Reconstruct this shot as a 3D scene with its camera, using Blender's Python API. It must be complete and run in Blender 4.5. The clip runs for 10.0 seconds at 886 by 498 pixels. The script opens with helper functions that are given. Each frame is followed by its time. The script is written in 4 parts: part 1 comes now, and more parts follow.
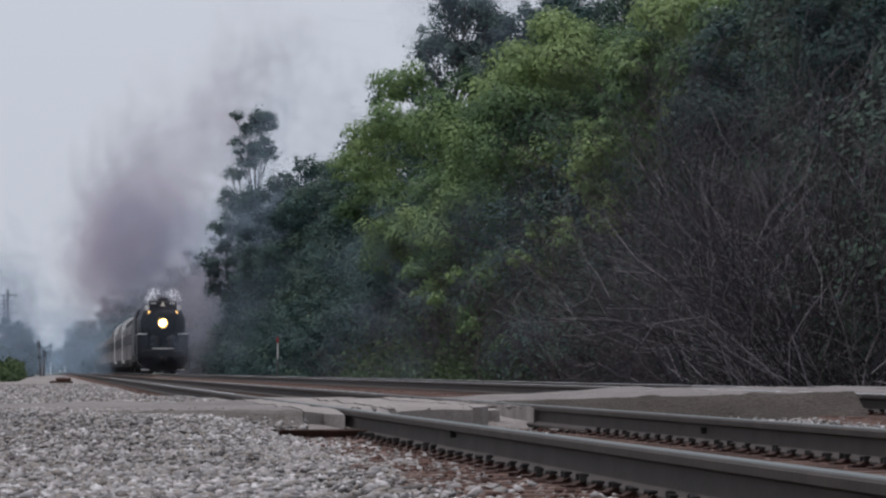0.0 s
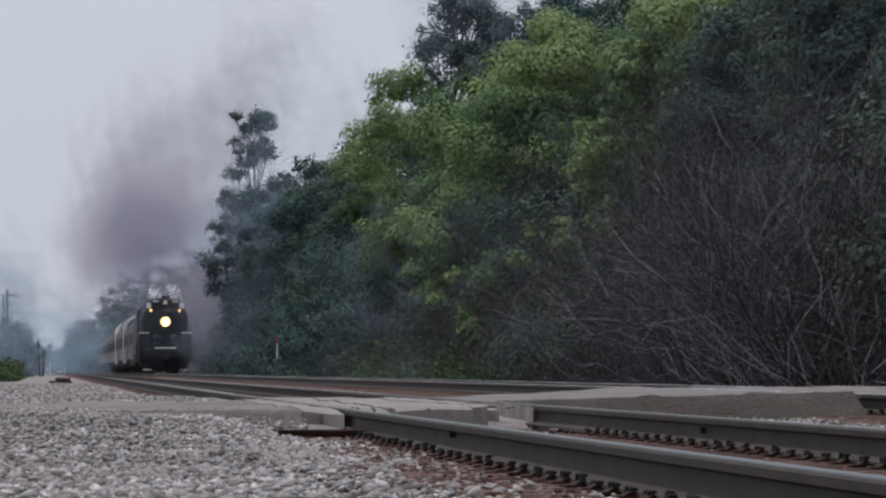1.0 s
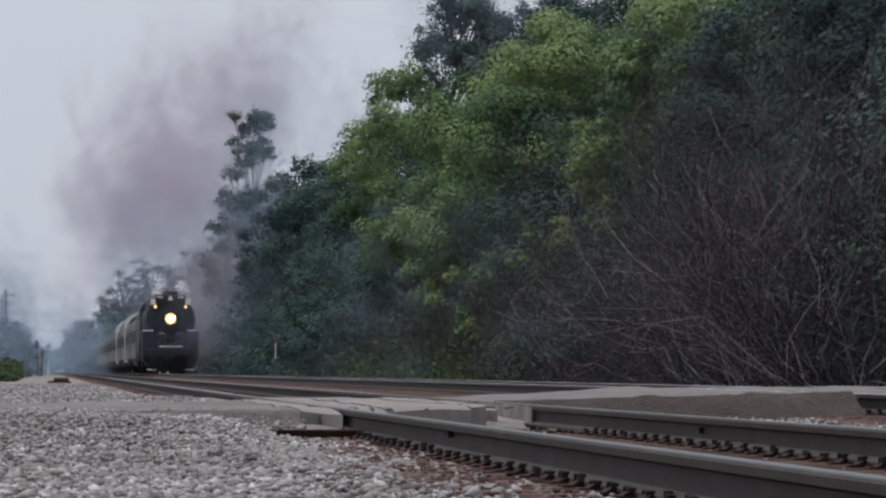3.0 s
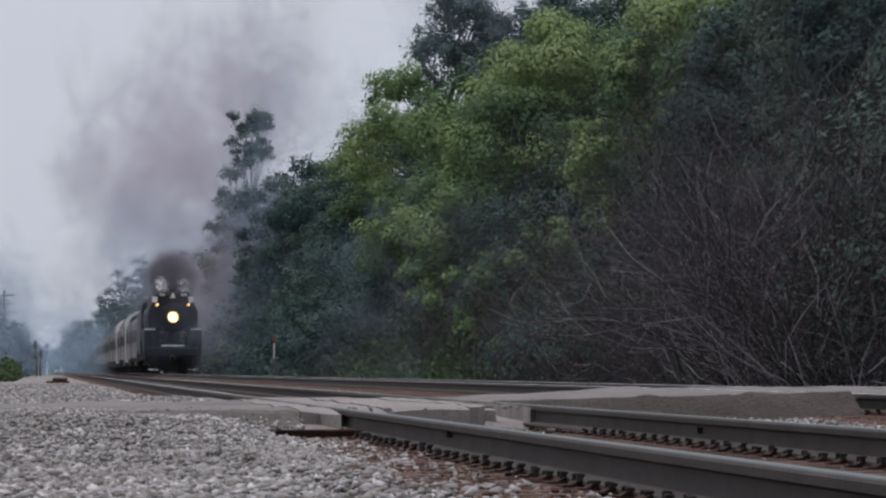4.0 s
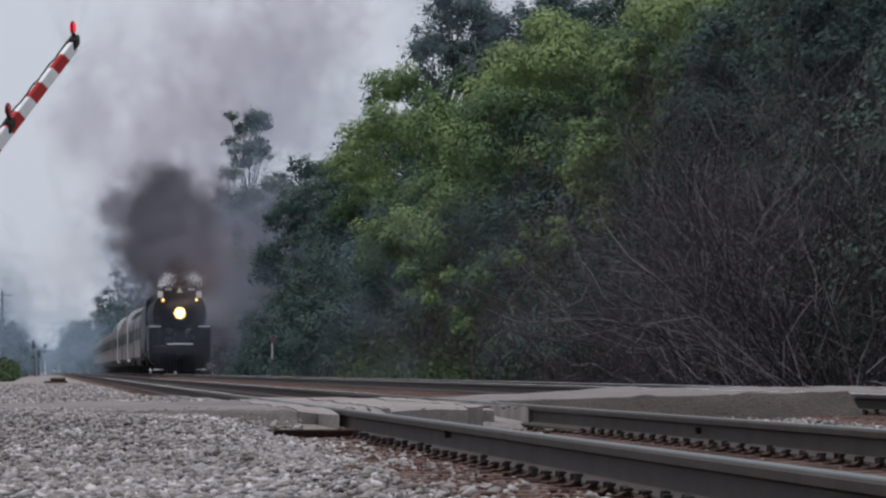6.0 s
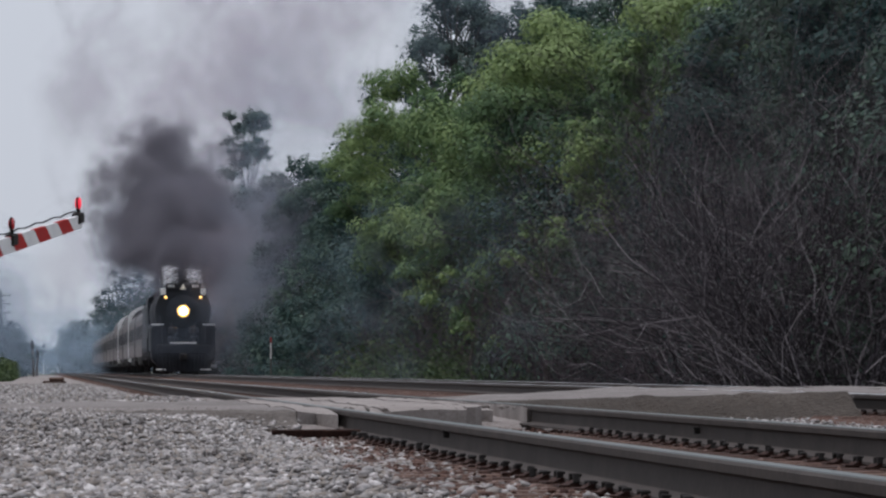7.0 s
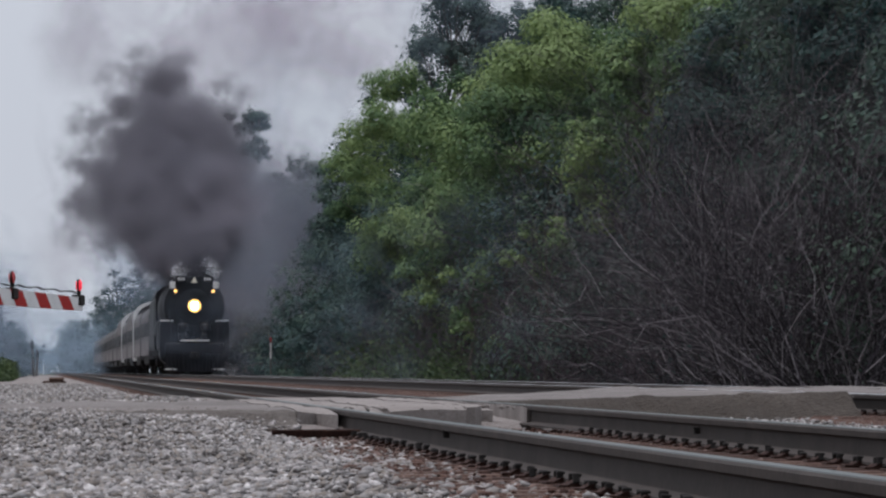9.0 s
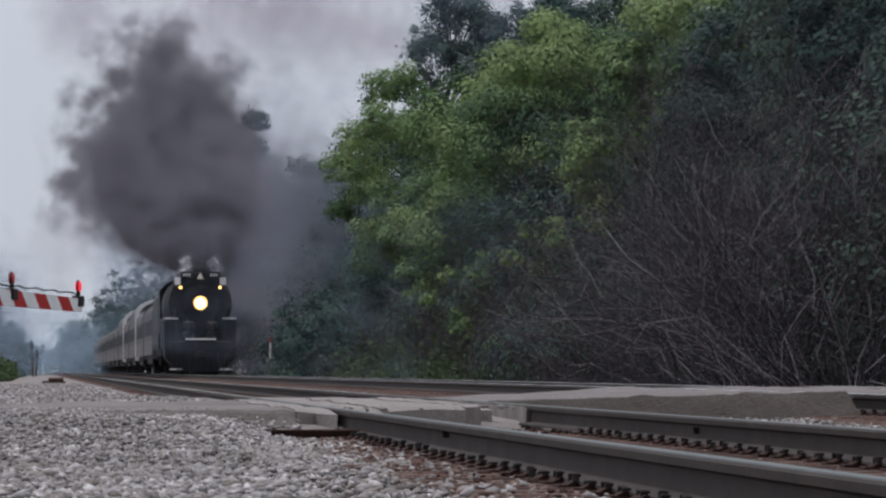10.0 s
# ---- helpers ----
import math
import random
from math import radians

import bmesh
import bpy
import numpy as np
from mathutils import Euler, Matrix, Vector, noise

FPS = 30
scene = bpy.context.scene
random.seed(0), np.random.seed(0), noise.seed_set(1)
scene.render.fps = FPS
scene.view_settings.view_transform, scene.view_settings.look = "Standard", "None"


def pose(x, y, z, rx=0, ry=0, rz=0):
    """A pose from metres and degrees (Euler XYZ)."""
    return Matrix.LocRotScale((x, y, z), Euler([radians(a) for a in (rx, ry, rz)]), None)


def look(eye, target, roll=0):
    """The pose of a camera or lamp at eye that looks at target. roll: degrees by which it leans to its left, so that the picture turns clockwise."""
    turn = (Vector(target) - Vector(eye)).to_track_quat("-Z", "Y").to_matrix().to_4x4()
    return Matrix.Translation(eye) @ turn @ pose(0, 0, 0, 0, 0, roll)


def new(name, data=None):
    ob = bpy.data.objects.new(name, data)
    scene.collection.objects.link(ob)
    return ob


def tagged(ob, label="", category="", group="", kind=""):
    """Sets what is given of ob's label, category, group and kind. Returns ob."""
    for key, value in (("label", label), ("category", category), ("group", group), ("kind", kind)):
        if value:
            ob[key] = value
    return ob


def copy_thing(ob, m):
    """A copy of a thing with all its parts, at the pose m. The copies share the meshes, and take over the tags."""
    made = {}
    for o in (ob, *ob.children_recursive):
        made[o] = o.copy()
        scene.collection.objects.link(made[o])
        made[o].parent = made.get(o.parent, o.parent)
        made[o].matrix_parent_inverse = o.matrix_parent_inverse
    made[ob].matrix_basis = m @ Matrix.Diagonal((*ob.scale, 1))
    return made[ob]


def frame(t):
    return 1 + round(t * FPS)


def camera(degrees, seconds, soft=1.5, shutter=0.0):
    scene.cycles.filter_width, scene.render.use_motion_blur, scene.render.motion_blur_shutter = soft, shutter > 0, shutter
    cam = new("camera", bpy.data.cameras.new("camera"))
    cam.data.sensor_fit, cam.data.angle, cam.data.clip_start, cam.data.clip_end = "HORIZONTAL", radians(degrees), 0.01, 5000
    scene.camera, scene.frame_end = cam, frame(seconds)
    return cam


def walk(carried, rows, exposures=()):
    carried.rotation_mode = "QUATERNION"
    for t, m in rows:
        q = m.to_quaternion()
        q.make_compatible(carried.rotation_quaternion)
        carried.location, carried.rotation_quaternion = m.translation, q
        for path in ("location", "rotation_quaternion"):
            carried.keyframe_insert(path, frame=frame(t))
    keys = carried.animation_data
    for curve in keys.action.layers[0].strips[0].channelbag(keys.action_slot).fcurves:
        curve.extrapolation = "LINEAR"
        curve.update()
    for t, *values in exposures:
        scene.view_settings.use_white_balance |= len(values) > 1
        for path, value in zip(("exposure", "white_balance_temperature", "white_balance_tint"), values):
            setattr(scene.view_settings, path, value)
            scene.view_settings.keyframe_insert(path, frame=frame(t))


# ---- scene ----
# Axes: tracks run along +y, x to the right, z = 0 at the near track's rail tops.
EYE_Z = 0.234
cam = camera(9.43, 10.0, soft=2.4)
scene.cycles.transparent_max_bounces = 128


def aim(pan):
    """The camera's pose: pan in degrees to the right of the tracks' direction."""
    return pose(0, 0, EYE_Z, 91.303, 0, -pan)


PAN = [(0.0, 4.130), (1.0, 4.136), (1.5, 4.138), (2.0, 4.145), (2.5, 4.149), (4.0, 4.168), (4.5, 4.176), (5.0, 4.178),
       (5.5, 4.180), (7.0, 4.203), (7.5, 4.201), (8.5, 4.204), (9.5, 4.206), (10.0, 4.210)]
walk(cam, [(t, aim(a)) for t, a in PAN], [(0.0, 0.0, 5970, 15), (10.0, 0.0, 5970, 15)])

# ---- light: an even overcast sky ----
world = bpy.data.worlds.new("overcast_sky")
scene.world = world
world.use_nodes = True
wn, wl = world.node_tree.nodes, world.node_tree.links
sky = wn.new("ShaderNodeTexSky")
sky.sky_type, sky.sun_disc = "NISHITA", False
sky.sun_elevation, sky.sun_rotation = radians(73), radians(-77)
sky.air_density, sky.dust_density = 1.0, 4.0
pale = wn.new("ShaderNodeHueSaturation")
pale.inputs["Saturation"].default_value = 0.25
veil = wn.new("ShaderNodeMix")
veil.data_type = "RGBA"
veil.inputs["Factor"].default_value = 0.88
veil.inputs["B"].default_value = (6.08, 6.3, 6.35, 1)
wl.new(sky.outputs["Color"], pale.inputs["Color"])
wl.new(pale.outputs["Color"], veil.inputs["A"])
# an overcast sky brightens towards the zenith
place, parts3, lift, shade = wn.new("ShaderNodeTexCoord"), wn.new("ShaderNodeSeparateXYZ"), wn.new("ShaderNodeMapRange"), wn.new("ShaderNodeMix")
shade.data_type, shade.blend_type = "RGBA", "MULTIPLY"
shade.inputs["Factor"].default_value = 1.0
lift.inputs["To Min"].default_value, lift.inputs["To Max"].default_value = 1.0, 1.55
wl.new(place.outputs["Generated"], parts3.inputs["Vector"])
wl.new(parts3.outputs["Z"], lift.inputs["Value"])
wl.new(veil.outputs["Result"], shade.inputs["A"])
wl.new(lift.outputs["Result"], shade.inputs["B"])
wl.new(shade.outputs["Result"], wn["Background"].inputs["Color"])
wn["Background"].inputs["Strength"].default_value = 0.1
sun = new("sun", bpy.data.lights.new("sun", "SUN"))
sun.data.energy, sun.data.angle, sun.data.color = 2.4, radians(12), (1.0, 0.96, 0.9)
sun.matrix_world = look((-17, 4, 60), (0, 0, 0))


# ---- materials ----
def material(name, colours, scale=3.0, fine=40.0, rough=0.8, metal=0.0, bump=0.3, size=0.01, per_island=0.0, per_object=0.0,
             emit=0.0, translucent=0.0, voronoi=0.0, clump=0.0):
    """Two-scale procedural surface: colours are mixed by a broad and a fine noise in world metres."""
    m = bpy.data.materials.new(name)
    m.use_nodes = True
    n, l = m.node_tree.nodes, m.node_tree.links
    b = n["Principled BSDF"]
    tc = n.new("ShaderNodeTexCoord")
    broad, grain = n.new("ShaderNodeTexNoise"), n.new("ShaderNodeTexNoise")
    broad.inputs["Scale"].default_value, grain.inputs["Scale"].default_value = scale, fine
    broad.inputs["Detail"].default_value = 4
    for tex in (broad, grain):
        l.new(tc.outputs["Object"], tex.inputs["Vector"])
    mix = n.new("ShaderNodeMath")
    mix.operation = "MULTIPLY_ADD"
    mix.inputs[1].default_value = 0.45
    l.new(grain.outputs["Fac"], mix.inputs[0])
    half = n.new("ShaderNodeMath")
    half.operation = "MULTIPLY"
    half.inputs[1].default_value = 0.6
    l.new(broad.outputs["Fac"], half.inputs[0])
    l.new(half.outputs[0], mix.inputs[2])
    value = mix.outputs[0]
    for amount, kind in ((per_island, "ShaderNodeNewGeometry"), (per_object, "ShaderNodeObjectInfo")):
        if amount:
            src = n.new(kind)
            add = n.new("ShaderNodeMath")
            add.operation = "MULTIPLY_ADD"
            add.inputs[1].default_value = amount
            l.new(src.outputs["Random Per Island" if kind.endswith("Geometry") else "Random"], add.inputs[0])
            sub = n.new("ShaderNodeMath")
            sub.operation = "SUBTRACT"
            sub.inputs[1].default_value = amount / 2
            l.new(value, add.inputs[2])
            l.new(add.outputs[0], sub.inputs[0])
            value = sub.outputs[0]
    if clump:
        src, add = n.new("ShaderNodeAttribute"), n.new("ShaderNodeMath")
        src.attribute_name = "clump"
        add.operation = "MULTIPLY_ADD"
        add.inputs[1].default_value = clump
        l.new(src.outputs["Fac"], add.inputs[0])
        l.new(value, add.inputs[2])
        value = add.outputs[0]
    ramp = n.new("ShaderNodeValToRGB")
    while len(ramp.color_ramp.elements) < len(colours):
        ramp.color_ramp.elements.new(0.5)
    for i, c in enumerate(colours):
        e = ramp.color_ramp.elements[i]
        e.position = 0.25 + 0.55 * i / max(1, len(colours) - 1)
        e.color = (*c, 1)
    l.new(value, ramp.inputs["Fac"])
    l.new(ramp.outputs["Color"], b.inputs["Base Color"])
    b.inputs["Roughness"].default_value, b.inputs["Metallic"].default_value = rough, metal
    b.inputs["Specular IOR Level"].default_value = 0.12 if rough > 0.5 else 0.4
    if bump:
        bp = n.new("ShaderNodeBump")
        bp.inputs["Strength"].default_value, bp.inputs["Distance"].default_value = bump, size
        src = grain.outputs["Fac"]
        if voronoi:
            vo = n.new("ShaderNodeTexVoronoi")
            vo.inputs["Scale"].default_value = voronoi
            l.new(tc.outputs["Object"], vo.inputs["Vector"])
            src = vo.outputs["Distance"]
        l.new(src, bp.inputs["Height"])
        l.new(bp.outputs["Normal"], b.inputs["Normal"])
    if emit:
        b.inputs["Emission Color"].default_value = (*colours[-1], 1)
        b.inputs["Emission Strength"].default_value = emit
    if translucent:
        out = n["Material Output"]
        tr, sh = n.new("ShaderNodeBsdfTranslucent"), n.new("ShaderNodeMixShader")
        l.new(ramp.outputs["Color"], tr.inputs["Color"])
        sh.inputs["Fac"].default_value = translucent
        l.new(b.outputs[0], sh.inputs[1])
        l.new(tr.outputs[0], sh.inputs[2])
        l.new(sh.outputs[0], out.inputs["Surface"])
    return m


GRAVEL = material("ballast_gravel", [(0.092, 0.075, 0.069), (0.195, 0.173, 0.162), (0.31, 0.288, 0.272)], 1.2, 30, 0.9, bump=0.8, size=0.03, voronoi=22)
STONE = material("crushed_limestone", [(0.07, 0.06, 0.056), (0.155, 0.147, 0.145), (0.20, 0.172, 0.148), (0.225, 0.218, 0.215), (0.275, 0.252, 0.243), (0.43, 0.41, 0.40)], 0.5, 45, 0.88, bump=0.3, size=0.006, per_island=0.46)
DIRTY_STONE = material("oily_ballast_stone", [(0.026, 0.013, 0.010), (0.075, 0.040, 0.030), (0.17, 0.122, 0.106)], 1.5, 45, 0.85, bump=0.3, size=0.006, per_island=0.5)
OILY = material("oily_brown_ballast", [(0.022, 0.011, 0.008), (0.064, 0.034, 0.025), (0.135, 0.092, 0.078)], 2.5, 30, 0.9, bump=0.9, size=0.03, voronoi=24)
EARTH = material("weedy_earth", [(0.035, 0.045, 0.02), (0.06, 0.06, 0.035), (0.10, 0.085, 0.06)], 0.3, 12, 0.95, bump=0.5, size=0.05)
ASPHALT = material("worn_asphalt", [(0.08, 0.07, 0.066), (0.145, 0.13, 0.123), (0.22, 0.20, 0.19)], 1.1, 60, 0.9, bump=0.7, size=0.012, voronoi=60)
OLD_ASPHALT = material("crumbled_asphalt_edge", [(0.018, 0.015, 0.012), (0.045, 0.037, 0.031), (0.088, 0.074, 0.064)], 1.2, 35, 0.95, bump=0.9, size=0.03, voronoi=28)
BROKEN = material("brown_broken_asphalt", [(0.04, 0.034, 0.03), (0.09, 0.078, 0.07), (0.17, 0.153, 0.14)], 3.0, 40, 0.95, bump=0.9, size=0.03, voronoi=30)
CONCRETE = material("weathered_concrete", [(0.10, 0.086, 0.079), (0.19, 0.168, 0.156), (0.29, 0.265, 0.25)], 2.0, 50, 0.9, bump=0.5, size=0.01)
RAIL_HEAD = material("dull_rail_head", [(0.065, 0.074, 0.072), (0.11, 0.122, 0.119)], 4, 60, 0.55, 0.3, bump=0.05, size=0.002)
POLISHED = material("polished_rail_head", [(0.30, 0.30, 0.31), (0.45, 0.45, 0.46)], 4, 60, 0.3, 1.0, bump=0.15, size=0.002)
WORN_GLINT = material("shiny_worn_glint_top", [(0.22, 0.215, 0.21), (0.32, 0.315, 0.31)], 4, 60, 0.16, 1.0, bump=0)
RAIL_WEB = material("dull_brown_rail_web", [(0.026, 0.021, 0.019), (0.045, 0.037, 0.033), (0.07, 0.057, 0.050)], 2, 40, 0.75, 0.2, bump=0.3, size=0.003)
RUST = material("rusty_iron", [(0.010, 0.006, 0.005), (0.025, 0.012, 0.009), (0.06, 0.030, 0.021)], 6, 60, 0.85, 0.3, bump=0.4, size=0.004)
TIE_WOOD = material("creosoted_tie_wood", [(0.024, 0.014, 0.011), (0.062, 0.037, 0.029), (0.125, 0.083, 0.067)], 3, 30, 0.9, bump=0.6, size=0.01, per_object=0.3)
BARK = material("grey_bark", [(0.04, 0.034, 0.028), (0.09, 0.08, 0.068), (0.15, 0.135, 0.12)], 2, 25, 0.9, bump=0.6, size=0.02)
TWIG = material("dead_grey_twigs", [(0.018, 0.015, 0.018), (0.033, 0.028, 0.033), (0.20, 0.18, 0.188)], 1.0, 14, 0.9, bump=0.2, size=0.01, per_island=0.45)
DARK_TWIG = material("brown_brush_twigs", [(0.025, 0.019, 0.024), (0.046, 0.035, 0.041), (0.078, 0.064, 0.069)], 0.7, 10, 0.9, bump=0.2, size=0.01, per_island=0.4)
LEAF = material("fresh_green_leaf", [(0.042, 0.080, 0.044), (0.104, 0.165, 0.070), (0.190, 0.255, 0.100)], 0.5, 2, 0.6, bump=0, per_island=0.1, translucent=0.28, clump=0.5)
LEAF_DARK = material("deep_green_leaf", [(0.015, 0.035, 0.035), (0.033, 0.063, 0.055), (0.066, 0.100, 0.072)], 0.4, 2, 0.6, bump=0, per_island=0.1, translucent=0.22, clump=0.5)
# distance haze is tinted into this leaf colour for the far trees
LEAF_HAZE_BLUE = material("haze_blue_far_leaf", [(0.010, 0.024, 0.022), (0.022, 0.043, 0.038), (0.044, 0.069, 0.056)], 0.3, 4, 0.65, bump=0, per_island=0.1, translucent=0.22, clump=0.5)
# haze is painted into this leaf colour, paling the tall open crowns
LEAF_HAZE_PALE = material("haze_paled_leaf", [(0.032, 0.058, 0.053), (0.062, 0.094, 0.083), (0.105, 0.14, 0.118)], 0.3, 2, 0.65, bump=0, per_island=0.1, translucent=0.3, clump=0.4)
GRASS = material("tall_weeds", [(0.018, 0.034, 0.014), (0.043, 0.066, 0.028), (0.082, 0.108, 0.046)], 0.6, 6, 0.7, bump=0, per_island=0.4, translucent=0.25)
BLACK = material("sooty_black_enamel", [(0.009, 0.0092, 0.011), (0.018, 0.0185, 0.022), (0.032, 0.0325, 0.038)], 2, 30, 0.52, bump=0.1, size=0.003)
GRAPHITE = material("graphite_smokebox", [(0.006, 0.006, 0.0065), (0.013, 0.013, 0.014), (0.024, 0.024, 0.026)], 2, 30, 0.55, 0.2, bump=0.15, size=0.004)
WHITE = material("white_trim_paint", [(0.62, 0.61, 0.58), (0.80, 0.79, 0.77)], 3, 30, 0.5, bump=0.1, size=0.002)
STEEL_CAR = material("dusty_stainless_car_side", [(0.10, 0.088, 0.088), (0.145, 0.13, 0.128), (0.20, 0.182, 0.178)], 1.5, 20, 0.7, 0.0, bump=0.1, size=0.003)
CAR_ROOF = material("sooty_grey_car_roof", [(0.06, 0.058, 0.058), (0.10, 0.096, 0.095), (0.15, 0.145, 0.14)], 1.5, 15, 0.6, 0.2, bump=0.2, size=0.005)
CAR_PALE = material("cream_car_end_trim", [(0.42, 0.40, 0.38), (0.58, 0.56, 0.53)], 2, 20, 0.6, bump=0.1, size=0.004)
CAR_GLASS = material("dark_tinted_glass", [(0.012, 0.012, 0.014), (0.025, 0.025, 0.028)], 2, 10, 0.55, bump=0)
UNDER = material("grimy_underframe", [(0.010, 0.009, 0.009), (0.028, 0.025, 0.023)], 3, 30, 0.8, bump=0.3, size=0.01)
BRASS = material("polished_bell_metal", [(0.45, 0.40, 0.30), (0.68, 0.63, 0.52)], 4, 30, 0.35, 0.6, bump=0)
LAMP = material("headlight_glow", [(1.0, 0.50, 0.11), (1.0, 0.54, 0.14)], emit=420.0, bump=0)
LAMP_SMALL = material("class_lamp_glow", [(1.0, 0.50, 0.10), (1.0, 0.58, 0.16)], emit=2.2, bump=0)
RED_PAINT = material("red_reflective_sheeting", [(0.26, 0.010, 0.009), (0.38, 0.018, 0.015)], 4, 40, 0.75, bump=0.05, size=0.002)
GATE_WHITE = material("white_reflective_sheeting", [(0.55, 0.55, 0.55), (0.72, 0.72, 0.72)], 4, 40, 0.75, bump=0.05, size=0.002)
RED_GLOW = material("lit_red_lens", [(0.85, 0.02, 0.035), (1.0, 0.05, 0.08)], emit=0.55, bump=0)
RED_LENS = material("red_lens", [(0.30, 0.012, 0.016), (0.48, 0.025, 0.03)], 5, 30, 0.25, bump=0)
POLE = material("weathered_pole_wood", [(0.05, 0.04, 0.035), (0.10, 0.085, 0.075), (0.16, 0.14, 0.125)], 2, 30, 0.9, bump=0.4, size=0.01)


def vapour(name, colour, thickness, uneven=0.5):
    """Smoke, steam or added haze: soft flakes that thin out from their middles, by the mesh's own thickness."""
    m = bpy.data.materials.new(name)
    m.use_nodes = True
    n, l = m.node_tree.nodes, m.node_tree.links
    n.remove(n["Principled BSDF"])
    dens = n.new("ShaderNodeAttribute")
    dens.attribute_name = "thickness"
    tc, tex, ramp = n.new("ShaderNodeTexCoord"), n.new("ShaderNodeTexNoise"), n.new("ShaderNodeMapRange")
    tex.inputs["Scale"].default_value = 1.3
    l.new(tc.outputs["Object"], tex.inputs["Vector"])
    ramp.inputs["From Min"].default_value, ramp.inputs["From Max"].default_value = 0.3, 0.7
    ramp.inputs["To Min"].default_value, ramp.inputs["To Max"].default_value = (1 - uneven) * thickness, (1 + uneven) * thickness
    l.new(tex.outputs["Fac"], ramp.inputs["Value"])
    soft = n.new("ShaderNodeMath")
    soft.operation = "MULTIPLY"
    l.new(dens.outputs["Fac"], soft.inputs[0])
    l.new(ramp.outputs["Result"], soft.inputs[1])
    clear, dif, tra = n.new("ShaderNodeBsdfTransparent"), n.new("ShaderNodeBsdfDiffuse"), n.new("ShaderNodeBsdfTranslucent")
    dif.inputs["Color"].default_value = tra.inputs["Color"].default_value = (*colour, 1)
    body, mix = n.new("ShaderNodeMixShader"), n.new("ShaderNodeMixShader")
    l.new(dif.outputs[0], body.inputs[1])
    l.new(tra.outputs[0], body.inputs[2])
    l.new(soft.outputs[0], mix.inputs["Fac"])
    l.new(clear.outputs[0], mix.inputs[1])
    l.new(body.outputs[0], mix.inputs[2])
    l.new(mix.outputs[0], n["Material Output"].inputs["Surface"])
    return m


SMOKE = vapour("coal_smoke", (0.205, 0.197, 0.226), 0.105, 0.3)
OLD_SMOKE = vapour("thin_drifting_smoke", (0.50, 0.455, 0.525), 0.075, 0.2)
VEIL = vapour("blue_grey_smoke", (0.205, 0.222, 0.265), 0.10, 0.2)
STEAM = vapour("white_steam", (0.82, 0.82, 0.84), 0.36)
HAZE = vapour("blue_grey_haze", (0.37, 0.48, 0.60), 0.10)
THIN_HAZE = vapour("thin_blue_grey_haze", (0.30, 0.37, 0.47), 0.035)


# ---- mesh tools ----
class Shape:
    """A mesh being gathered: vertices and faces."""

    def __init__(self):
        self.v, self.f = [], []

    def add(self, verts, faces):
        k = len(self.v)
        self.v.extend(tuple(p) for p in verts)
        self.f.extend(tuple(i + k for i in face) for face in faces)
        return self

    def box(self, x0, x1, y0, y1, z0, z1, c=0.01):
        """A box with chamfered edges."""
        c = min(c, 0.45 * min(x1 - x0, y1 - y0, z1 - z0))
        v, lo, hi = [], (x0, y0, z0), (x1, y1, z1)
        for axis in range(3):
            for s in range(8):
                p = []
                for k in range(3):
                    up = (s >> k) & 1
                    e = 0 if k == axis else c
                    p.append(hi[k] - e if up else lo[k] + e)
                v.append(p)
        b = bmesh.new()
        for p in v:
            b.verts.new(p)
        bmesh.ops.convex_hull(b, input=b.verts)
        b.verts.index_update()
        self.add([q.co[:] for q in b.verts], [[q.index for q in fc.verts] for fc in b.faces])
        b.free()
        return self

    def lathe(self, profile, n=20, base=(0, 0, 0), axis="z"):
        """Turns (radius, height) pairs round an axis."""
        v, f = [], []
        for r, h in profile:
            for i in range(n):
                a = 2 * math.pi * i / n
                p = (r * math.cos(a), r * math.sin(a), h)
                p = {"z": p, "y": (p[0], p[2], p[1]), "x": (p[2], p[0], p[1])}[axis]
                v.append((p[0] + base[0], p[1] + base[1], p[2] + base[2]))
        for j in range(len(profile) - 1):
            for i in range(n):
                f.append((j * n + i, j * n + (i + 1) % n, (j + 1) * n + (i + 1) % n, (j + 1) * n + i))
        f.append(tuple(range(n))[::-1])
        f.append(tuple(range((len(profile) - 1) * n, len(profile) * n)))
        return self.add(v, f)

    def tube(self, points, radii, n=5):
        """A tube along points with a radius at each."""
        pts = [Vector(p) for p in points]
        v, f = [], []
        for i, p in enumerate(pts):
            d = (pts[min(i + 1, len(pts) - 1)] - pts[max(i - 1, 0)]).normalized()
            a = d.cross(Vector((0.31, 0.87, 0.38)))
            a = a.normalized() if a.length > 1e-4 else Vector((1, 0, 0))
            b = d.cross(a)
            for k in range(n):
                w = 2 * math.pi * k / n
                v.append(p + (a * math.cos(w) + b * math.sin(w)) * radii[i])
        for i in range(len(pts) - 1):
            for k in range(n):
                f.append((i * n + k, i * n + (k + 1) % n, (i + 1) * n + (k + 1) % n, (i + 1) * n + k))
        f.append(tuple(range(n)))
        f.append(tuple(range((len(pts) - 1) * n, len(pts) * n)))
        return self.add(v, f)

    def extrude(self, outline, y0, y1):
        """An (x, z) outline drawn out along y."""
        n = len(outline)
        v = [(x, y0, z) for x, z in outline] + [(x, y1, z) for x, z in outline]
        f = [(i, (i + 1) % n, n + (i + 1) % n, n + i) for i in range(n)]
        return self.add(v, f + [tuple(range(n))[::-1], tuple(range(n, 2 * n))])

    def mesh(self, name, mat, smooth=False):
        me = bpy.data.meshes.new(name)
        me.from_pydata(self.v, [], self.f)
        me.materials.append(mat)
        if smooth:
            me.polygons.foreach_set("use_smooth", [True] * len(me.polygons))
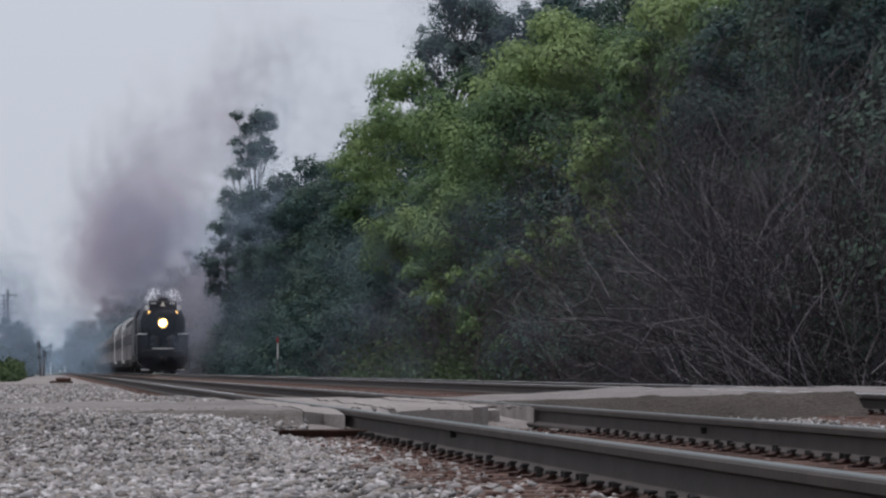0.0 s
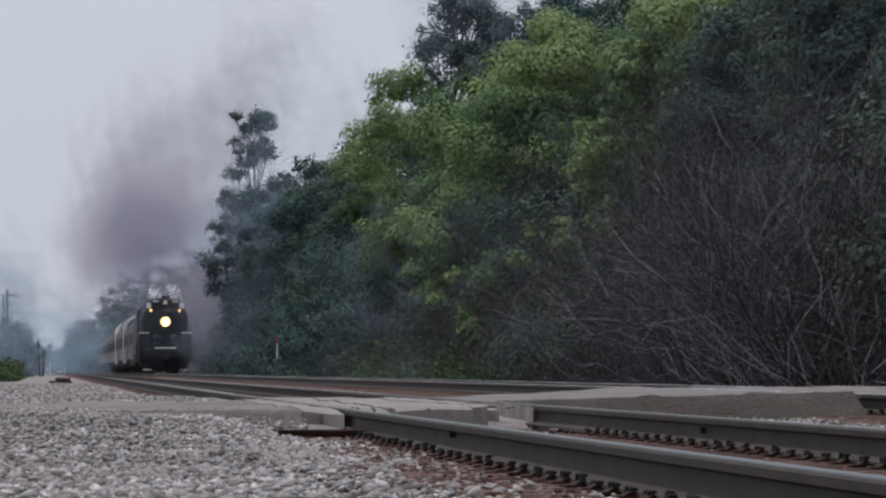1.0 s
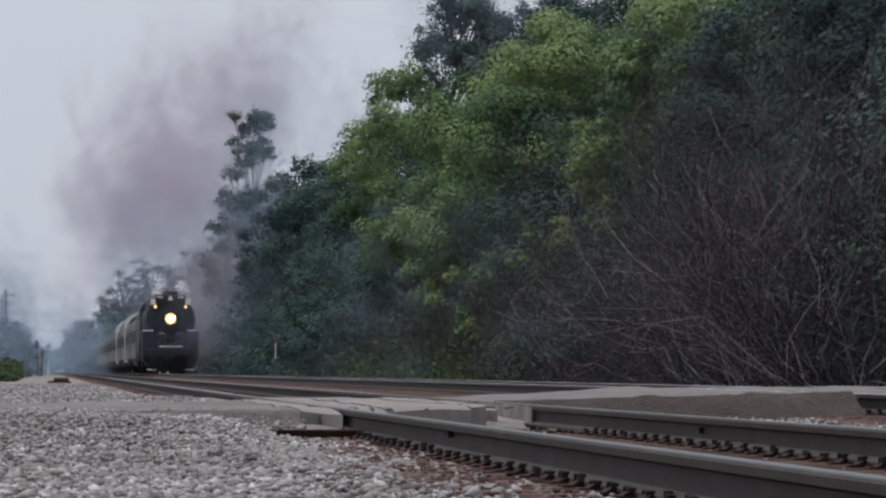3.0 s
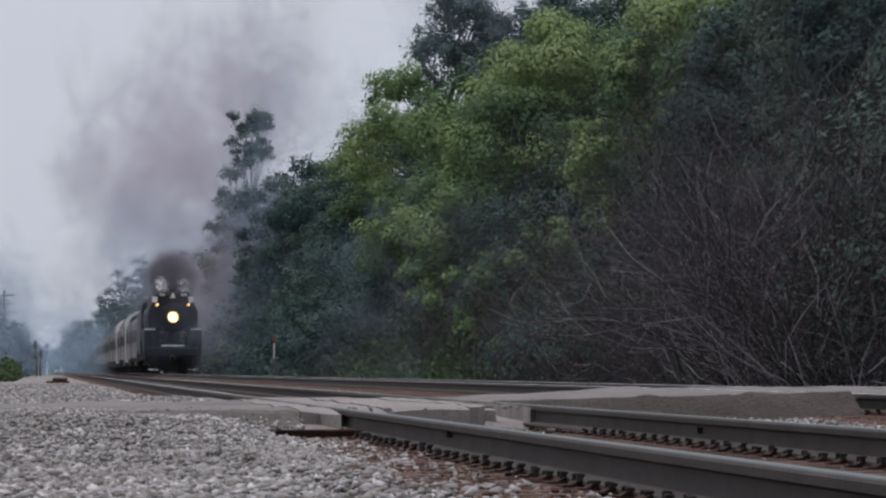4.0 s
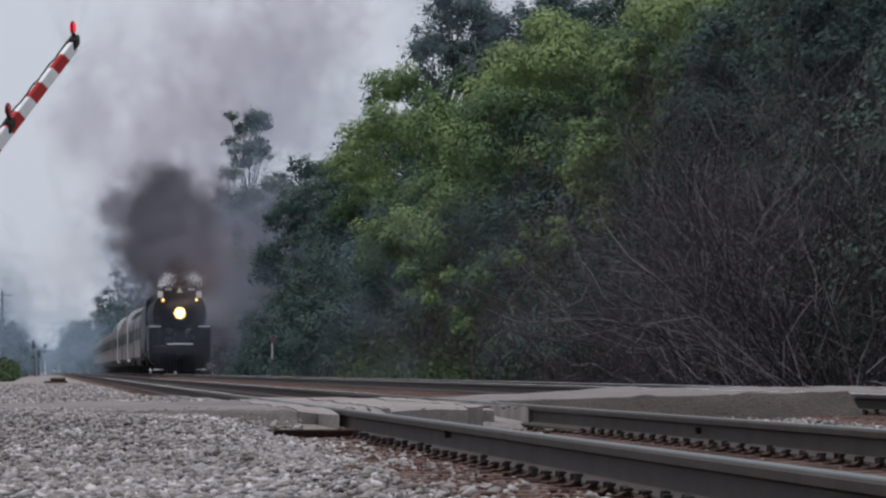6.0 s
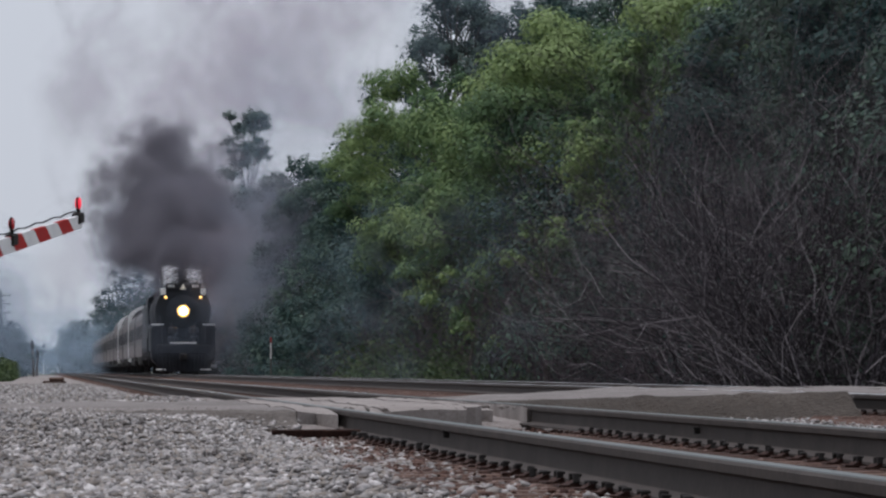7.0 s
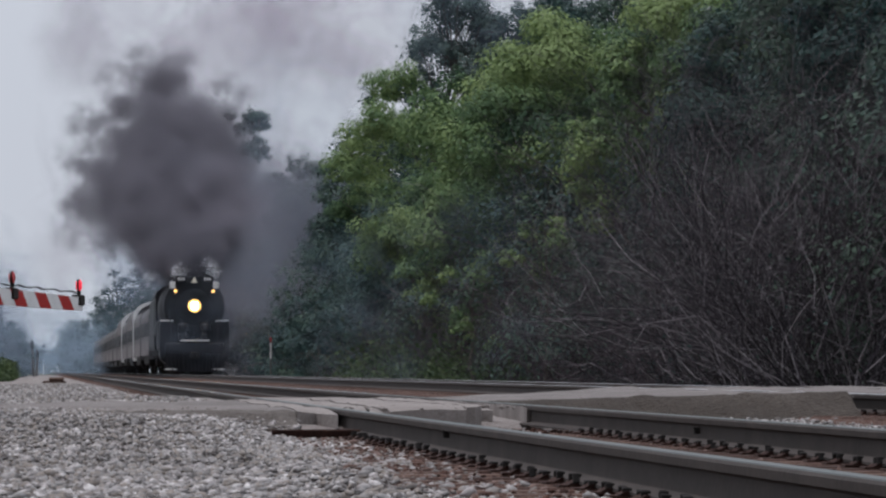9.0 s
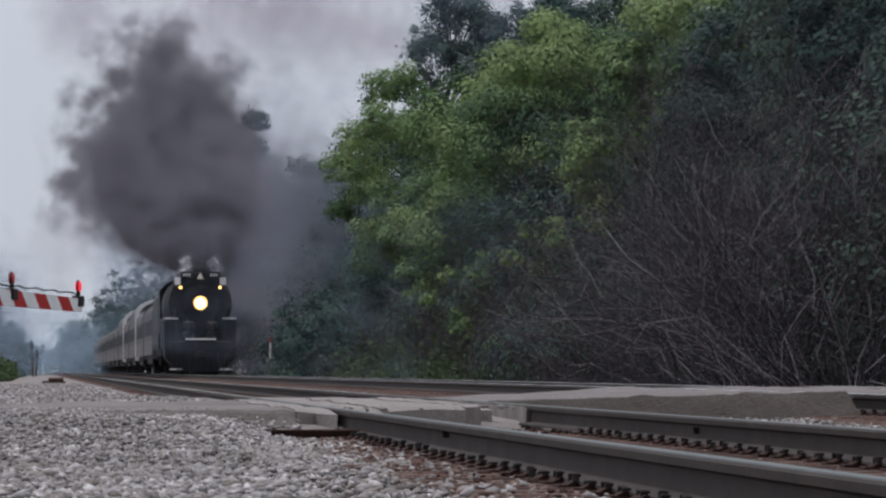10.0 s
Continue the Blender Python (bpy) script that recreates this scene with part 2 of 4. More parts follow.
            me.set_sharp_from_angle(angle=radians(38))
        me.update()
        return me


def part(name, shape, mat, parent=None, label="", smooth=False):
    """Links a shape as one mesh object, under its thing where one is given."""
    ob = new(name, shape.mesh(name, mat, smooth))
    if parent is not None:
        ob.parent = parent
    return tagged(ob, label)


def scatter_mesh(name, verts, faces, mat):
    """A mesh from arrays: verts (n, 3), faces (m, k)."""
    me = bpy.data.meshes.new(name)
    k = faces.shape[1]
    me.vertices.add(len(verts))
    me.vertices.foreach_set("co", np.ascontiguousarray(verts, dtype=np.float32).ravel())
    me.loops.add(faces.size)
    me.loops.foreach_set("vertex_index", np.ascontiguousarray(faces, dtype=np.int32).ravel())
    me.polygons.add(len(faces))
    me.polygons.foreach_set("loop_start", np.arange(0, faces.size, k, dtype=np.int32))
    me.materials.append(mat)
    me.update(calc_edges=True)
    return me


def turned(rng, n):
    """n random rotation matrices."""
    q = rng.normal(size=(n, 4))
    q /= np.linalg.norm(q, axis=1)[:, None]
    w, x, y, z = q.T
    return np.stack([1 - 2 * (y * y + z * z), 2 * (x * y - z * w), 2 * (x * z + y * w),
                     2 * (x * y + z * w), 1 - 2 * (x * x + z * z), 2 * (y * z - x * w),
                     2 * (x * z - y * w), 2 * (y * z + x * w), 1 - 2 * (x * x + y * y)], axis=1).reshape(n, 3, 3)


def flakes(rng, centres, size, blade):
    """Small flat pieces, one at each centre, turned at random. blade: corner points (k, 2)."""
    n, k = len(centres), len(blade)
    flat = np.concatenate([blade, np.zeros((k, 1))], axis=1)
    v = np.einsum("nij,kj->nki", turned(rng, n), flat) * np.broadcast_to(size, (n,))[:, None, None] + centres[:, None, :]
    return v.reshape(-1, 3), np.arange(n * k).reshape(n, k)


LEAF_BLADE = np.array([(-0.5, 0), (-0.05, -0.34), (0.6, 0), (-0.05, 0.34)])


def soft_flakes(rng, centres, size, name, mat):
    """A mesh of six-sided flakes, dense in their middles and gone at their rims."""
    n = len(centres)
    a = np.arange(6) * math.pi / 3
    flat = np.concatenate([[(0, 0, 0)], np.stack([np.cos(a), np.sin(a), 0 * a], 1) * 0.5])
    v = np.einsum("nij,kj->nki", turned(rng, n), flat) * np.broadcast_to(size, (n,))[:, None, None] + centres[:, None, :]
    tri = np.array([(0, k + 1, (k + 1) % 6 + 1) for k in range(6)])
    f = (tri[None] + (np.arange(n) * 7)[:, None, None]).reshape(-1, 3)
    me = scatter_mesh(name, v.reshape(-1, 3), f, mat)
    d = me.attributes.new("thickness", "FLOAT", "POINT")
    d.data.foreach_set("value", np.tile(np.array([1.0] + [0.0] * 6, dtype=np.float32), n))
    return me


def leaves_facing(rng, centres, facing, size):
    """Leaves that lie roughly square to the given directions."""
    n = len(centres)
    z = facing + rng.normal(size=(n, 3)) * 0.25
    z /= np.linalg.norm(z, axis=1)[:, None]
    x = np.cross(z, rng.normal(size=(n, 3)))
    x /= np.linalg.norm(x, axis=1)[:, None]
    y = np.cross(z, x)
    v = (centres[:, None, :] + size[:, None, None] * (LEAF_BLADE[None, :, :1] * x[:, None, :] + LEAF_BLADE[None, :, 1:] * y[:, None, :]))
    return v.reshape(-1, 3), np.arange(n * 4).reshape(n, 4)



def height(x, y):
    """The gravel's level at a place."""
    near = -0.205 + 0.0055 * (min(y, 34) - 17)
    # heaped up against the road's edge, the more so away from the track
    heap = -0.020 - 0.026 * max(0, x + 0.3) - 0.010 * max(0, x - 0.7) - 0.02 * max(0, 31.2 - y)
    k = min(1, max(0, (y - 21) / 9))
    near += (max(near, heap) - near) * k * k * (3 - 2 * k)
    far = -0.055 - 0.0004 * max(0, y - 44)
    k = min(1, max(0, (y - 33 - 1.3 * max(x, 0)) / 6))
    z = near * (1 - k) + far * k
    if x > 0.9:
        z += (min(-0.172, z) - z) * min(1, (x - 0.9) / 0.5) * (min(1, max(0, (32.3 - y) / 1.2)) if y < 33 and x < 1.7 else 1) if y < 37 or y > 60 or x > 3.6 else 0
    if x < -0.9:
        z -= 0.10 * min(1, (-0.9 - x) / 3)
    return z


# ---- ground ----
def build_ground():
    s = Shape()
    xs = [-2500, -600, -120, -40, -12, -6, -3.5, 10.5, 12, 20, 40, 120, 600, 2500]
    ys = [-200, -20, 0, 30, 60, 120, 250, 500, 1000, 2200, 4200]
    v = [(x, y, -0.34 - (0.0 if -6 < x < 12 else 0.1)) for y in ys for x in xs]
    n = len(xs)
    f = [(j * n + i, j * n + i + 1, (j + 1) * n + i + 1, (j + 1) * n + i) for j in range(len(ys) - 1) for i in range(n - 1)]
    s.add(v, f)
    tagged(part("ground", s, EARTH), "dark weedy earth beside the railway reaching the horizon", "ground", kind="structure")
    s = Shape()
    xs = [-3.4, -2.6, -1.8, -1.2, -0.8, -0.4, 0, 0.3, 0.6, 0.9, 1.15, 1.4, 2.5, 3.6, 4.2, 5.0, 6.0, 7.5, 8.6, 9.4, 10.4]
    ys = [-15 + 0.5 * i for i in range(150)] + [60 + 5 * i for i in range(60)] + [360 + 60 * i for i in range(30)]
    n = len(xs)
    v = []
    for y in ys:
        for i, x in enumerate(xs):
            z = height(x, y) + 0.012 * noise.noise((x * 2.1, y * 1.3, 0))
            v.append((x, y, -0.36 if i in (0, n - 1) else z))
    f = [(j * n + i, j * n + i + 1, (j + 1) * n + i + 1, (j + 1) * n + i) for j in range(len(ys) - 1) for i in range(n - 1)]
    s.add(v, f)
    tagged(part("ballast_bed", s, GRAVEL), "pale grey crushed stone bed under both railway tracks", "ballast", kind="structure")


def stones(rng, n, pick, lo, hi, mat, name, label, rough=False):
    """n irregular stones at places from pick(rng); rough ones have fewer faces."""
    t = (1 + 5 ** 0.5) / 2
    base = np.array([(-1, t, 0), (1, t, 0), (-1, -t, 0), (1, -t, 0), (0, -1, t), (0, 1, t), (0, -1, -t), (0, 1, -t),
                     (t, 0, -1), (t, 0, 1), (-t, 0, -1), (-t, 0, 1)]) / 1.9
    tri = np.array([(0, 11, 5), (0, 5, 1), (0, 1, 7), (0, 7, 10), (0, 10, 11), (1, 5, 9), (5, 11, 4), (11, 10, 2), (10, 7, 6),
                    (7, 1, 8), (3, 9, 4), (3, 4, 2), (3, 2, 6), (3, 6, 8), (3, 8, 9), (4, 9, 5), (2, 4, 11), (6, 2, 10), (8, 6, 7), (9, 8, 1)])
    if rough:
        base = np.array([(1, 0, 0), (-1, 0, 0), (0, 1, 0), (0, -1, 0), (0, 0, 1), (0, 0, -1)]) * 1.12
        tri = np.array([(0, 2, 4), (2, 1, 4), (1, 3, 4), (3, 0, 4), (2, 0, 5), (1, 2, 5), (3, 1, 5), (0, 3, 5)])
    k = len(base)
    places = np.array([pick(rng) for _ in range(n)])
    size = rng.uniform(lo, hi, n) * rng.choice([0.7, 1.0, 1.35], n, p=[0.3, 0.5, 0.2])
    shape = base[None] * (1 + rng.uniform(-0.48, 0.44, (n, k, 1))) * np.stack([np.ones(n), rng.uniform(0.55, 0.95, n), rng.uniform(0.3, 0.65, n)], 1)[:, None, :]
    yaw, tilt = rng.uniform(0, 2 * math.pi, n), rng.normal(size=n) * 0.4
    cy, sy, ct, st, o = np.cos(yaw), np.sin(yaw), np.cos(tilt), np.sin(tilt), np.zeros(n)
    lie = np.stack([cy, -sy * ct, sy * st, sy, cy * ct, -cy * st, o, st, ct], 1).reshape(n, 3, 3)
    v = np.einsum("nij,nkj->nki", lie, shape) * size[:, None, None] / 2 + places[:, None, :]
    f = tri[None] + (np.arange(n) * k)[:, None, None]
    ob = new(name, scatter_mesh(name, v.reshape(-1, 3), f.reshape(-1, 3), mat))
    return tagged(ob, label, "gravel", kind="stuff")


def build_stones():
    rng = np.random.default_rng(5)

    def close(r):
        y = 13.5 + 8.5 * r.random()
        x = r.uniform(-0.5, min(1.5, 0.4 + 0.06 * y))
        return x, y, height(x, y) + r.uniform(-0.012, 0.022)

    stones(rng, 16500, close, 0.024, 0.054, STONE, "ballast_stones", "loose pale grey limestone ballast beside the near track")

    def farther(r):
        y = 22 + 13 * r.random()
        x = r.uniform(-0.5, 1.5)
        return x, y, height(x, y) + r.uniform(-0.012, 0.022)

    stones(rng, 23000, farther, 0.024, 0.048, STONE, "ballast_stones", "loose pale grey limestone ballast before the road's edge", True)

    def beyond(r):
        y = 42 + 90 * r.random() ** 1.6
        x = r.uniform(-1.6, 1.5)
        return x, y, height(x, y) + r.uniform(-0.012, 0.02)

    stones(rng, 18000, beyond, 0.035, 0.065, STONE, "ballast_stones", "pale ballast stones heaped beyond the road crossing", True)

    def between(r):
        y = 12 + 26 * r.random()
        x = r.uniform(1.2, 3.75)
        return x, y, -0.168 + r.uniform(-0.02, 0.014)

    stones(rng, 13000, between, 0.022, 0.045, DIRTY_STONE, "ballast_stones", "rust-stained brown ballast between the near rails", True)
    stones(rng, 1100, between, 0.02, 0.042, STONE, "ballast_stones", "few pale stones strewn between the near rails")

    def tie_ends(r):
        y = 13 + 21 * r.random()
        x = 1.75 - 0.8 * r.random() ** 0.6
        return x, y, -0.163 + r.uniform(-0.015, 0.018)

    def by_rail(r):
        x, y, z = tie_ends(r)
        return 1.75 - 0.55 * (1.75 - x), y, z

    stones(rng, 4400, tie_ends, 0.024, 0.05, STONE, "ballast_stones", "pale stones strewn over the ties' ends")
    stones(rng, 2600, by_rail, 0.02, 0.045, DIRTY_STONE, "ballast_stones", "brown oily stones strewn over the ties' ends")

    def rubble(r):
        x = r.uniform(-0.6, 5.5)
        k = r.random()
        near = road_near(x) if x < 3.4 else 40.9 - 1.25 * (x - 3.4)
        y = near + 0.1 + 2.6 * k
        return x, y, (0.0 if x < 3.4 else 0.035 * (x - 3.4)) - 0.014

    stones(rng, 420, rubble, 0.012, 0.05, CONCRETE, "road_rubble", "broken grey crumbs along the road's edge")

    def mid(r):
        y = 16 + 26 * r.random()
        x = r.uniform(3.6, 5.6)
        return x, y, -0.13 + r.uniform(-0.02, 0.03)

    stones(rng, 11000, mid, 0.025, 0.05, STONE, "ballast_stones", "pale ballast stones between the two tracks", True)


# ---- tracks ----
RAIL = [(-0.066, 0.0), (0.066, 0.0), (0.066, 0.010), (0.012, 0.028), (0.009, 0.095), (0.034, 0.105), (0.036, 0.128), (0.030, 0.136),
        (-0.030, 0.136), (-0.036, 0.128), (-0.034, 0.105), (-0.009, 0.095), (-0.012, 0.028), (-0.066, 0.010)]


def build_track(centre, z, label, tie_from, tie_to, gaps, head_mat):
    """One track: two rails on tie plates and ties. gaps: where the road's slabs cover the ties."""
    track = tagged(new("railway_track"), label, "railway track", kind="structure")
    track.location = (centre, 0, z)
    sleeper = Shape().box(-1.3, 1.3, -0.115, 0.115, -0.30, -0.146, 0.012).mesh("tie", TIE_WOOD)
    plate = Shape().box(-0.135, 0.135, -0.09, 0.09, -0.148, -0.137, 0.004)
    for s in (-1, 1):
        plate.add([(s * a, b, c) for a, c in ((0.068, -0.138), (0.068, -0.124), (0.080, -0.124), (0.105, -0.138)) for b in (-0.088, 0.088)],
                  [(0, 1, 3, 2), (2, 3, 5, 4), (4, 5, 7, 6), (0, 2, 4, 6), (1, 7, 5, 3)])
    plate = plate.mesh("tie_plate", RUST)
    spike = Shape().box(-0.010, 0.012, -0.012, 0.012, -0.145, -0.112, 0.003).box(-0.010, 0.019, -0.010, 0.010, -0.122, -0.113, 0.003).mesh("spike", UNDER)
    for side in (-0.752, 0.752):
        rail = Shape().extrude([(x, h - 0.136) for x, h in RAIL], -8, 1600)
        rail = part("rail", rail, RAIL_WEB, track, "brown steel rail with a worn bright head")
        rail.location.x = side
        head = Shape().extrude([(-0.029, -0.004), (0.029, -0.004), (0.026, 0.0035), (-0.026, 0.0035)], -8, 1600)
        part("running_surface", head, head_mat, rail, "bright worn steel running surface")
        if head_mat is RAIL_HEAD:
            # a narrow band worn bright, its waves added to catch the headlight's glint
            band = Shape()
            n = 480
            line = [(54 + 0.25 * i, 0.009 + 0.0035 * math.sin(i * 0.83 + side)) for i in range(n)]
            xs = [-0.024 + 0.006 * k for k in range(9)]
            band.add([(x, y, z - x * x / 0.12) for y, z in line for x in xs],
                     [(9 * i + k, 9 * i + k + 1, 9 * i + k + 10, 9 * i + k + 9) for i in range(n - 1) for k in range(8)])
            part("worn_glint_band", band, WORN_GLINT, rail, "narrow bright wavy band on the rail's top", True)
    for a, b in ((-8, gaps[0][0]), (gaps[0][1], 1500)):
        bed = Shape().extrude([(-1.5, -0.19), (1.5, -0.19), (1.42, -0.158), (-1.42, -0.158)], a, b)
        part("oily_bed", bed, OILY, track, "rust-stained oily ballast under the ties")
    y = tie_from
    rng = random.Random(3)
    while y < tie_to:
        if not any(a < y < b for a, b in gaps):
            for name, me, xs in (("tie", sleeper, (0,)), ("tie_plate", plate, (-0.752, 0.752)), ("spike", spike, (-0.83, -0.674, 0.674, 0.83))):
                if name != "tie" and y > 52:
                    continue
                for x in xs:
                    for dy in ((0.05, -0.05) if name == "spike" else (0,)):
                        ob = new(name, me)
                        ob.parent = track
                        turn = math.pi if name == "spike" and x in (-0.674, 0.83) else 0
                        ob.location = (x + (rng.uniform(-0.06, 0.06) if name == "tie" else 0), y + dy, rng.uniform(-0.006, 0.012) if name == "spike" else 0)
                        ob.rotation_euler = (rng.uniform(-0.25, 0.25) if name == "spike" else 0, 0, turn + rng.uniform(-0.05, 0.05))
        y += 0.53 + rng.uniform(-0.03, 0.03)
    return track


def road_near(x):
    return 31.6 + 1.5 * x


def road_far(x):
    return 42.0 + 1.9 * x


def strip(x0, x1, z0, z1, y_near, y_far, thick, name, mat, parent, label="", lip=0.0):
    """A road panel between two lines across the tracks, with a ragged top."""
    s = Shape()
    nx, ny = max(2, int((x1 - x0) / 0.15)), 26
    top, rng = [], random.Random(int(x0 * 100) + 7)
    for j in range(ny + 1):
        for i in range(nx + 1):
            x = x0 + (x1 - x0) * i / nx
            a, b = y_near(x), y_far(x)
            jag = 0.45 * noise.noise((x * 2.6, 4.2, 1)) + 0.3 * noise.noise((x * 9, 1.2, 5)) if j == 0 else 0
            y = a + (b - a) * j / ny + jag
            z = z0 + (z1 - z0) * i / nx + 0.018 * noise.noise((x * 1.7, y * 0.6, 3)) + 0.010 * noise.noise((x * 7, y * 3, 9))
            if j == 0:
                z -= 0.012 + 0.03 * abs(noise.noise((x * 8, 2, 2)))
            top.append((x, y, z))
    n = nx + 1
    f = [(j * n + i, j * n + i + 1, (j + 1) * n + i + 1, (j + 1) * n + i) for j in range(ny) for i in range(nx)]
    ring = [i for i in range(n)] + [j * n + nx for j in range(1, ny + 1)] + [ny * n + i for i in range(nx - 1, -1, -1)] + [j * n for j in range(ny - 1, 0, -1)]
    k = len(top)
    low = [(top[i][0], top[i][1] - (lip if i < n else 0), top[i][2] - thick) for i in ring]
    f += [(ring[q], k + q, k + (q + 1) % len(ring), ring[(q + 1) % len(ring)]) for q in range(len(ring))]
    s.add(top + low, f)
    return part(name, s, mat, parent, label)


def shoulder(x0, x1, edge, top, foot, width, mat, parent, label):
    """A crumbled slope along a road panel's near edge: edge(x) and top(x) give its upper line."""
    s, nx, ny = Shape(), int((x1 - x0) * 22), 9
    v = []
    for j in range(ny + 1):
        for i in range(nx + 1):
            x, k = x0 + (x1 - x0) * i / nx, j / ny
            h = top(x)
            y = edge(x) + 0.45 - k * (width(x) + 0.9) + 0.22 * noise.noise((x * 2.2, k * 2, 7))
            rag = 0.024 * noise.noise((x * 4, k * 5, 2)) + 0.014 * noise.noise((x * 13, k * 11, 5))
            v.append((x, y, h - (h - foot) * max(0, (k - 0.4) / 0.6) ** 0.9 + rag * (0.15 + math.sin(math.pi * k))))
    s.add(v, [(j * (nx + 1) + i, (j + 1) * (nx + 1) + i, (j + 1) * (nx + 1) + i + 1, j * (nx + 1) + i + 1) for j in range(ny) for i in range(nx)])
    part("asphalt_shoulder", s, mat, parent, label)


def build_crossing():
    road = tagged(new("road_crossing"), "worn grey asphalt road crossing both tracks with broken edges", "road", kind="structure")
    strip(-14, 0.62, -0.05, -0.012, road_near, road_far, 0.2, "road_panel", ASPHALT, road)
    strip(0.62, 1.49, -0.014, -0.008, lambda x: 32.5 - 0.1 * (x - 0.62), road_far, 0.2, "road_panel", ASPHALT, road)
    shoulder(-1.5, 0.60, road_near, lambda x: -0.012 + 0.0026 * (x - 0.6), -0.17, lambda x: 0.7, BROKEN, road, "brown crumbled asphalt shoulder")
    shoulder(0.60, 1.48, lambda x: 32.5, lambda x: -0.007, -0.17, lambda x: 0.6, BROKEN, road, "brown crumbled asphalt shoulder")
    strip(1.50, 1.74, -0.002, -0.004, lambda x: 32.5, road_far, 0.16, "concrete_block", CONCRETE, road, "chipped pale concrete crossing block")
    for x0, x1, dy, z in ((1.93, 2.20, 0.5, -0.016), (2.215, 2.78, 0.0, -0.004), (2.80, 2.93, 0.25, 0.004), (2.945, 3.06, 0.9, -0.02)):
        strip(x0, x1, z, z + 0.004, lambda x, d=dy: road_near(x) + d, road_far, 0.2, "concrete_panel", CONCRETE, road, "cracked concrete panel between the rails")
    strip(3.26, 3.42, -0.008, -0.01, road_near, road_far, 0.16, "concrete_block", CONCRETE, road, "chipped concrete crossing block")
    strip(3.42, 5.72, -0.005, 0.075, lambda x: 40.9 - 1.25 * (x - 3.4), road_far, 0.03, "road_panel", ASPHALT, road, "worn asphalt ramp between the tracks")
    shoulder(3.38, 5.68, lambda x: 40.9 - 1.25 * (x - 3.4), lambda x: 0.004 + 0.08 * (x - 3.4) / 2.3, -0.21, lambda x: 1.4 - 0.25 * (x - 3.4), OLD_ASPHALT, road, "dark crumbled asphalt shoulder")
    strip(6.02, 7.42, 0.066, 0.07, road_near, road_far, 0.2, "road_panel", ASPHALT, road)
    strip(7.62, 40, 0.07, -0.1, road_near, road_far, 0.3, "road_panel", ASPHALT, road)


# ---- woods ----
def crown_leaves(rng, lobes, per_m2, flat=0.4):
    """Leaf centres in clumps over the skins of lobes (x, y, z, rx, rz), the way that each faces, and each clump's freshness."""
    out, ways, fresh = [], [], []
    for x, y, z, rx, rz in lobes:
        area = 4 * math.pi * rx * (rx + 2 * rz) / 3
        clumps = max(10, int(area * 2.2))
        d = rng.normal(size=(clumps, 3))
        d /= np.linalg.norm(d, axis=1)[:, None]
        d = d[(rng.random(clumps) > 0.75 * (d[:, 2] < -0.2))]
        reach = rng.uniform(0.7, 1.15, (len(d), 1))
        c = d * reach * np.array([rx, rx, rz]) + np.array([x, y, z])
        n = max(4, int(per_m2 / 2.2))
        spread = rng.uniform(0.12, 0.34, (len(c), 1, 1)) * (0.6 + 0.3 * rx)
        p = c[:, None, :] + rng.normal(size=(len(c), n, 3)) * spread * np.array([1, 1, flat])
        w = np.repeat((d + np.array([0, 0, 0.6]))[:, None, :], n, axis=1)
        k = rng.normal() * 0.3 + rng.normal(size=len(c)) * 0.22
        out.append(p.reshape(-1, 3))
        ways.append(w.reshape(-1, 3))
        fresh.append(np.repeat(np.clip(k, -0.7, 0.7), n))
    return np.concatenate(out), np.concatenate(ways), np.concatenate(fresh)


def pad_leaves(rng, h, r, base, pads, per_m2):
    """Leaves of a broad crown: domed sprays over a sparse inside, coloured darker as painted shade."""
    out, ways, fresh = [], [], []
    mid, up = h * (1 + base) / 2, h * (1 - base) / 2
    for i in range(pads):
        u = 1 - 1.75 * (i + 0.5) / pads
        a = i * 2.39996 + rng.uniform(-0.5, 0.5)
        q = math.sqrt(max(0.05, 1 - u * u))
        k = rng.uniform(0.70, 1.04)
        c = np.array([r * q * math.cos(a) * k, r * q * math.sin(a) * k, mid + up * u * k])
        rx = rng.uniform(0.26, 0.46) * r * (0.7 + 0.4 * q)
        rz = rx * rng.uniform(0.8, 1.1)
        tone = rng.normal() * 0.34 + 0.12
        # a spray is made of smaller billows round its upper side
        for j in range(11):
            d = rng.normal(size=3)
            d[2] = abs(d[2]) * 1.1 - 0.4
            d[:2] += 0.5 * np.array([math.cos(a), math.sin(a)])
            d /= np.linalg.norm(d)
            b = c + d * np.array([rx, rx, rz]) * rng.uniform(0.45, 0.95)
            br = rx * rng.uniform(0.26, 0.5)
            n = int(per_m2 * math.pi * br * br * 1.25)
            w = rng.normal(size=(n, 3))
            w[:, 2] = np.abs(w[:, 2]) * 1.2 - 0.45
            w /= np.linalg.norm(w, axis=1)[:, None]
            out.append(b + w * np.array([1, 1, 0.85]) * br * rng.uniform(0.7, 1.25, (n, 1)))
            ways.append(w + 0.25 * d + np.array([0, 0, 0.3]))
            fresh.append(np.full(n, tone + rng.normal() * 0.12) + rng.normal(size=n) * 0.05)
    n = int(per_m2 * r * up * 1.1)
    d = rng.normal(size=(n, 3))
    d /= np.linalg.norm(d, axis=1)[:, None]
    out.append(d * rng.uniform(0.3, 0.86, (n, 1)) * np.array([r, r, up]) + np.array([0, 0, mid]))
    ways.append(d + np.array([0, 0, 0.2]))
    # the crown's inner shade is put into the leaf tone
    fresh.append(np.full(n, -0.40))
    return np.concatenate(out), np.concatenate(ways), np.concatenate(fresh)


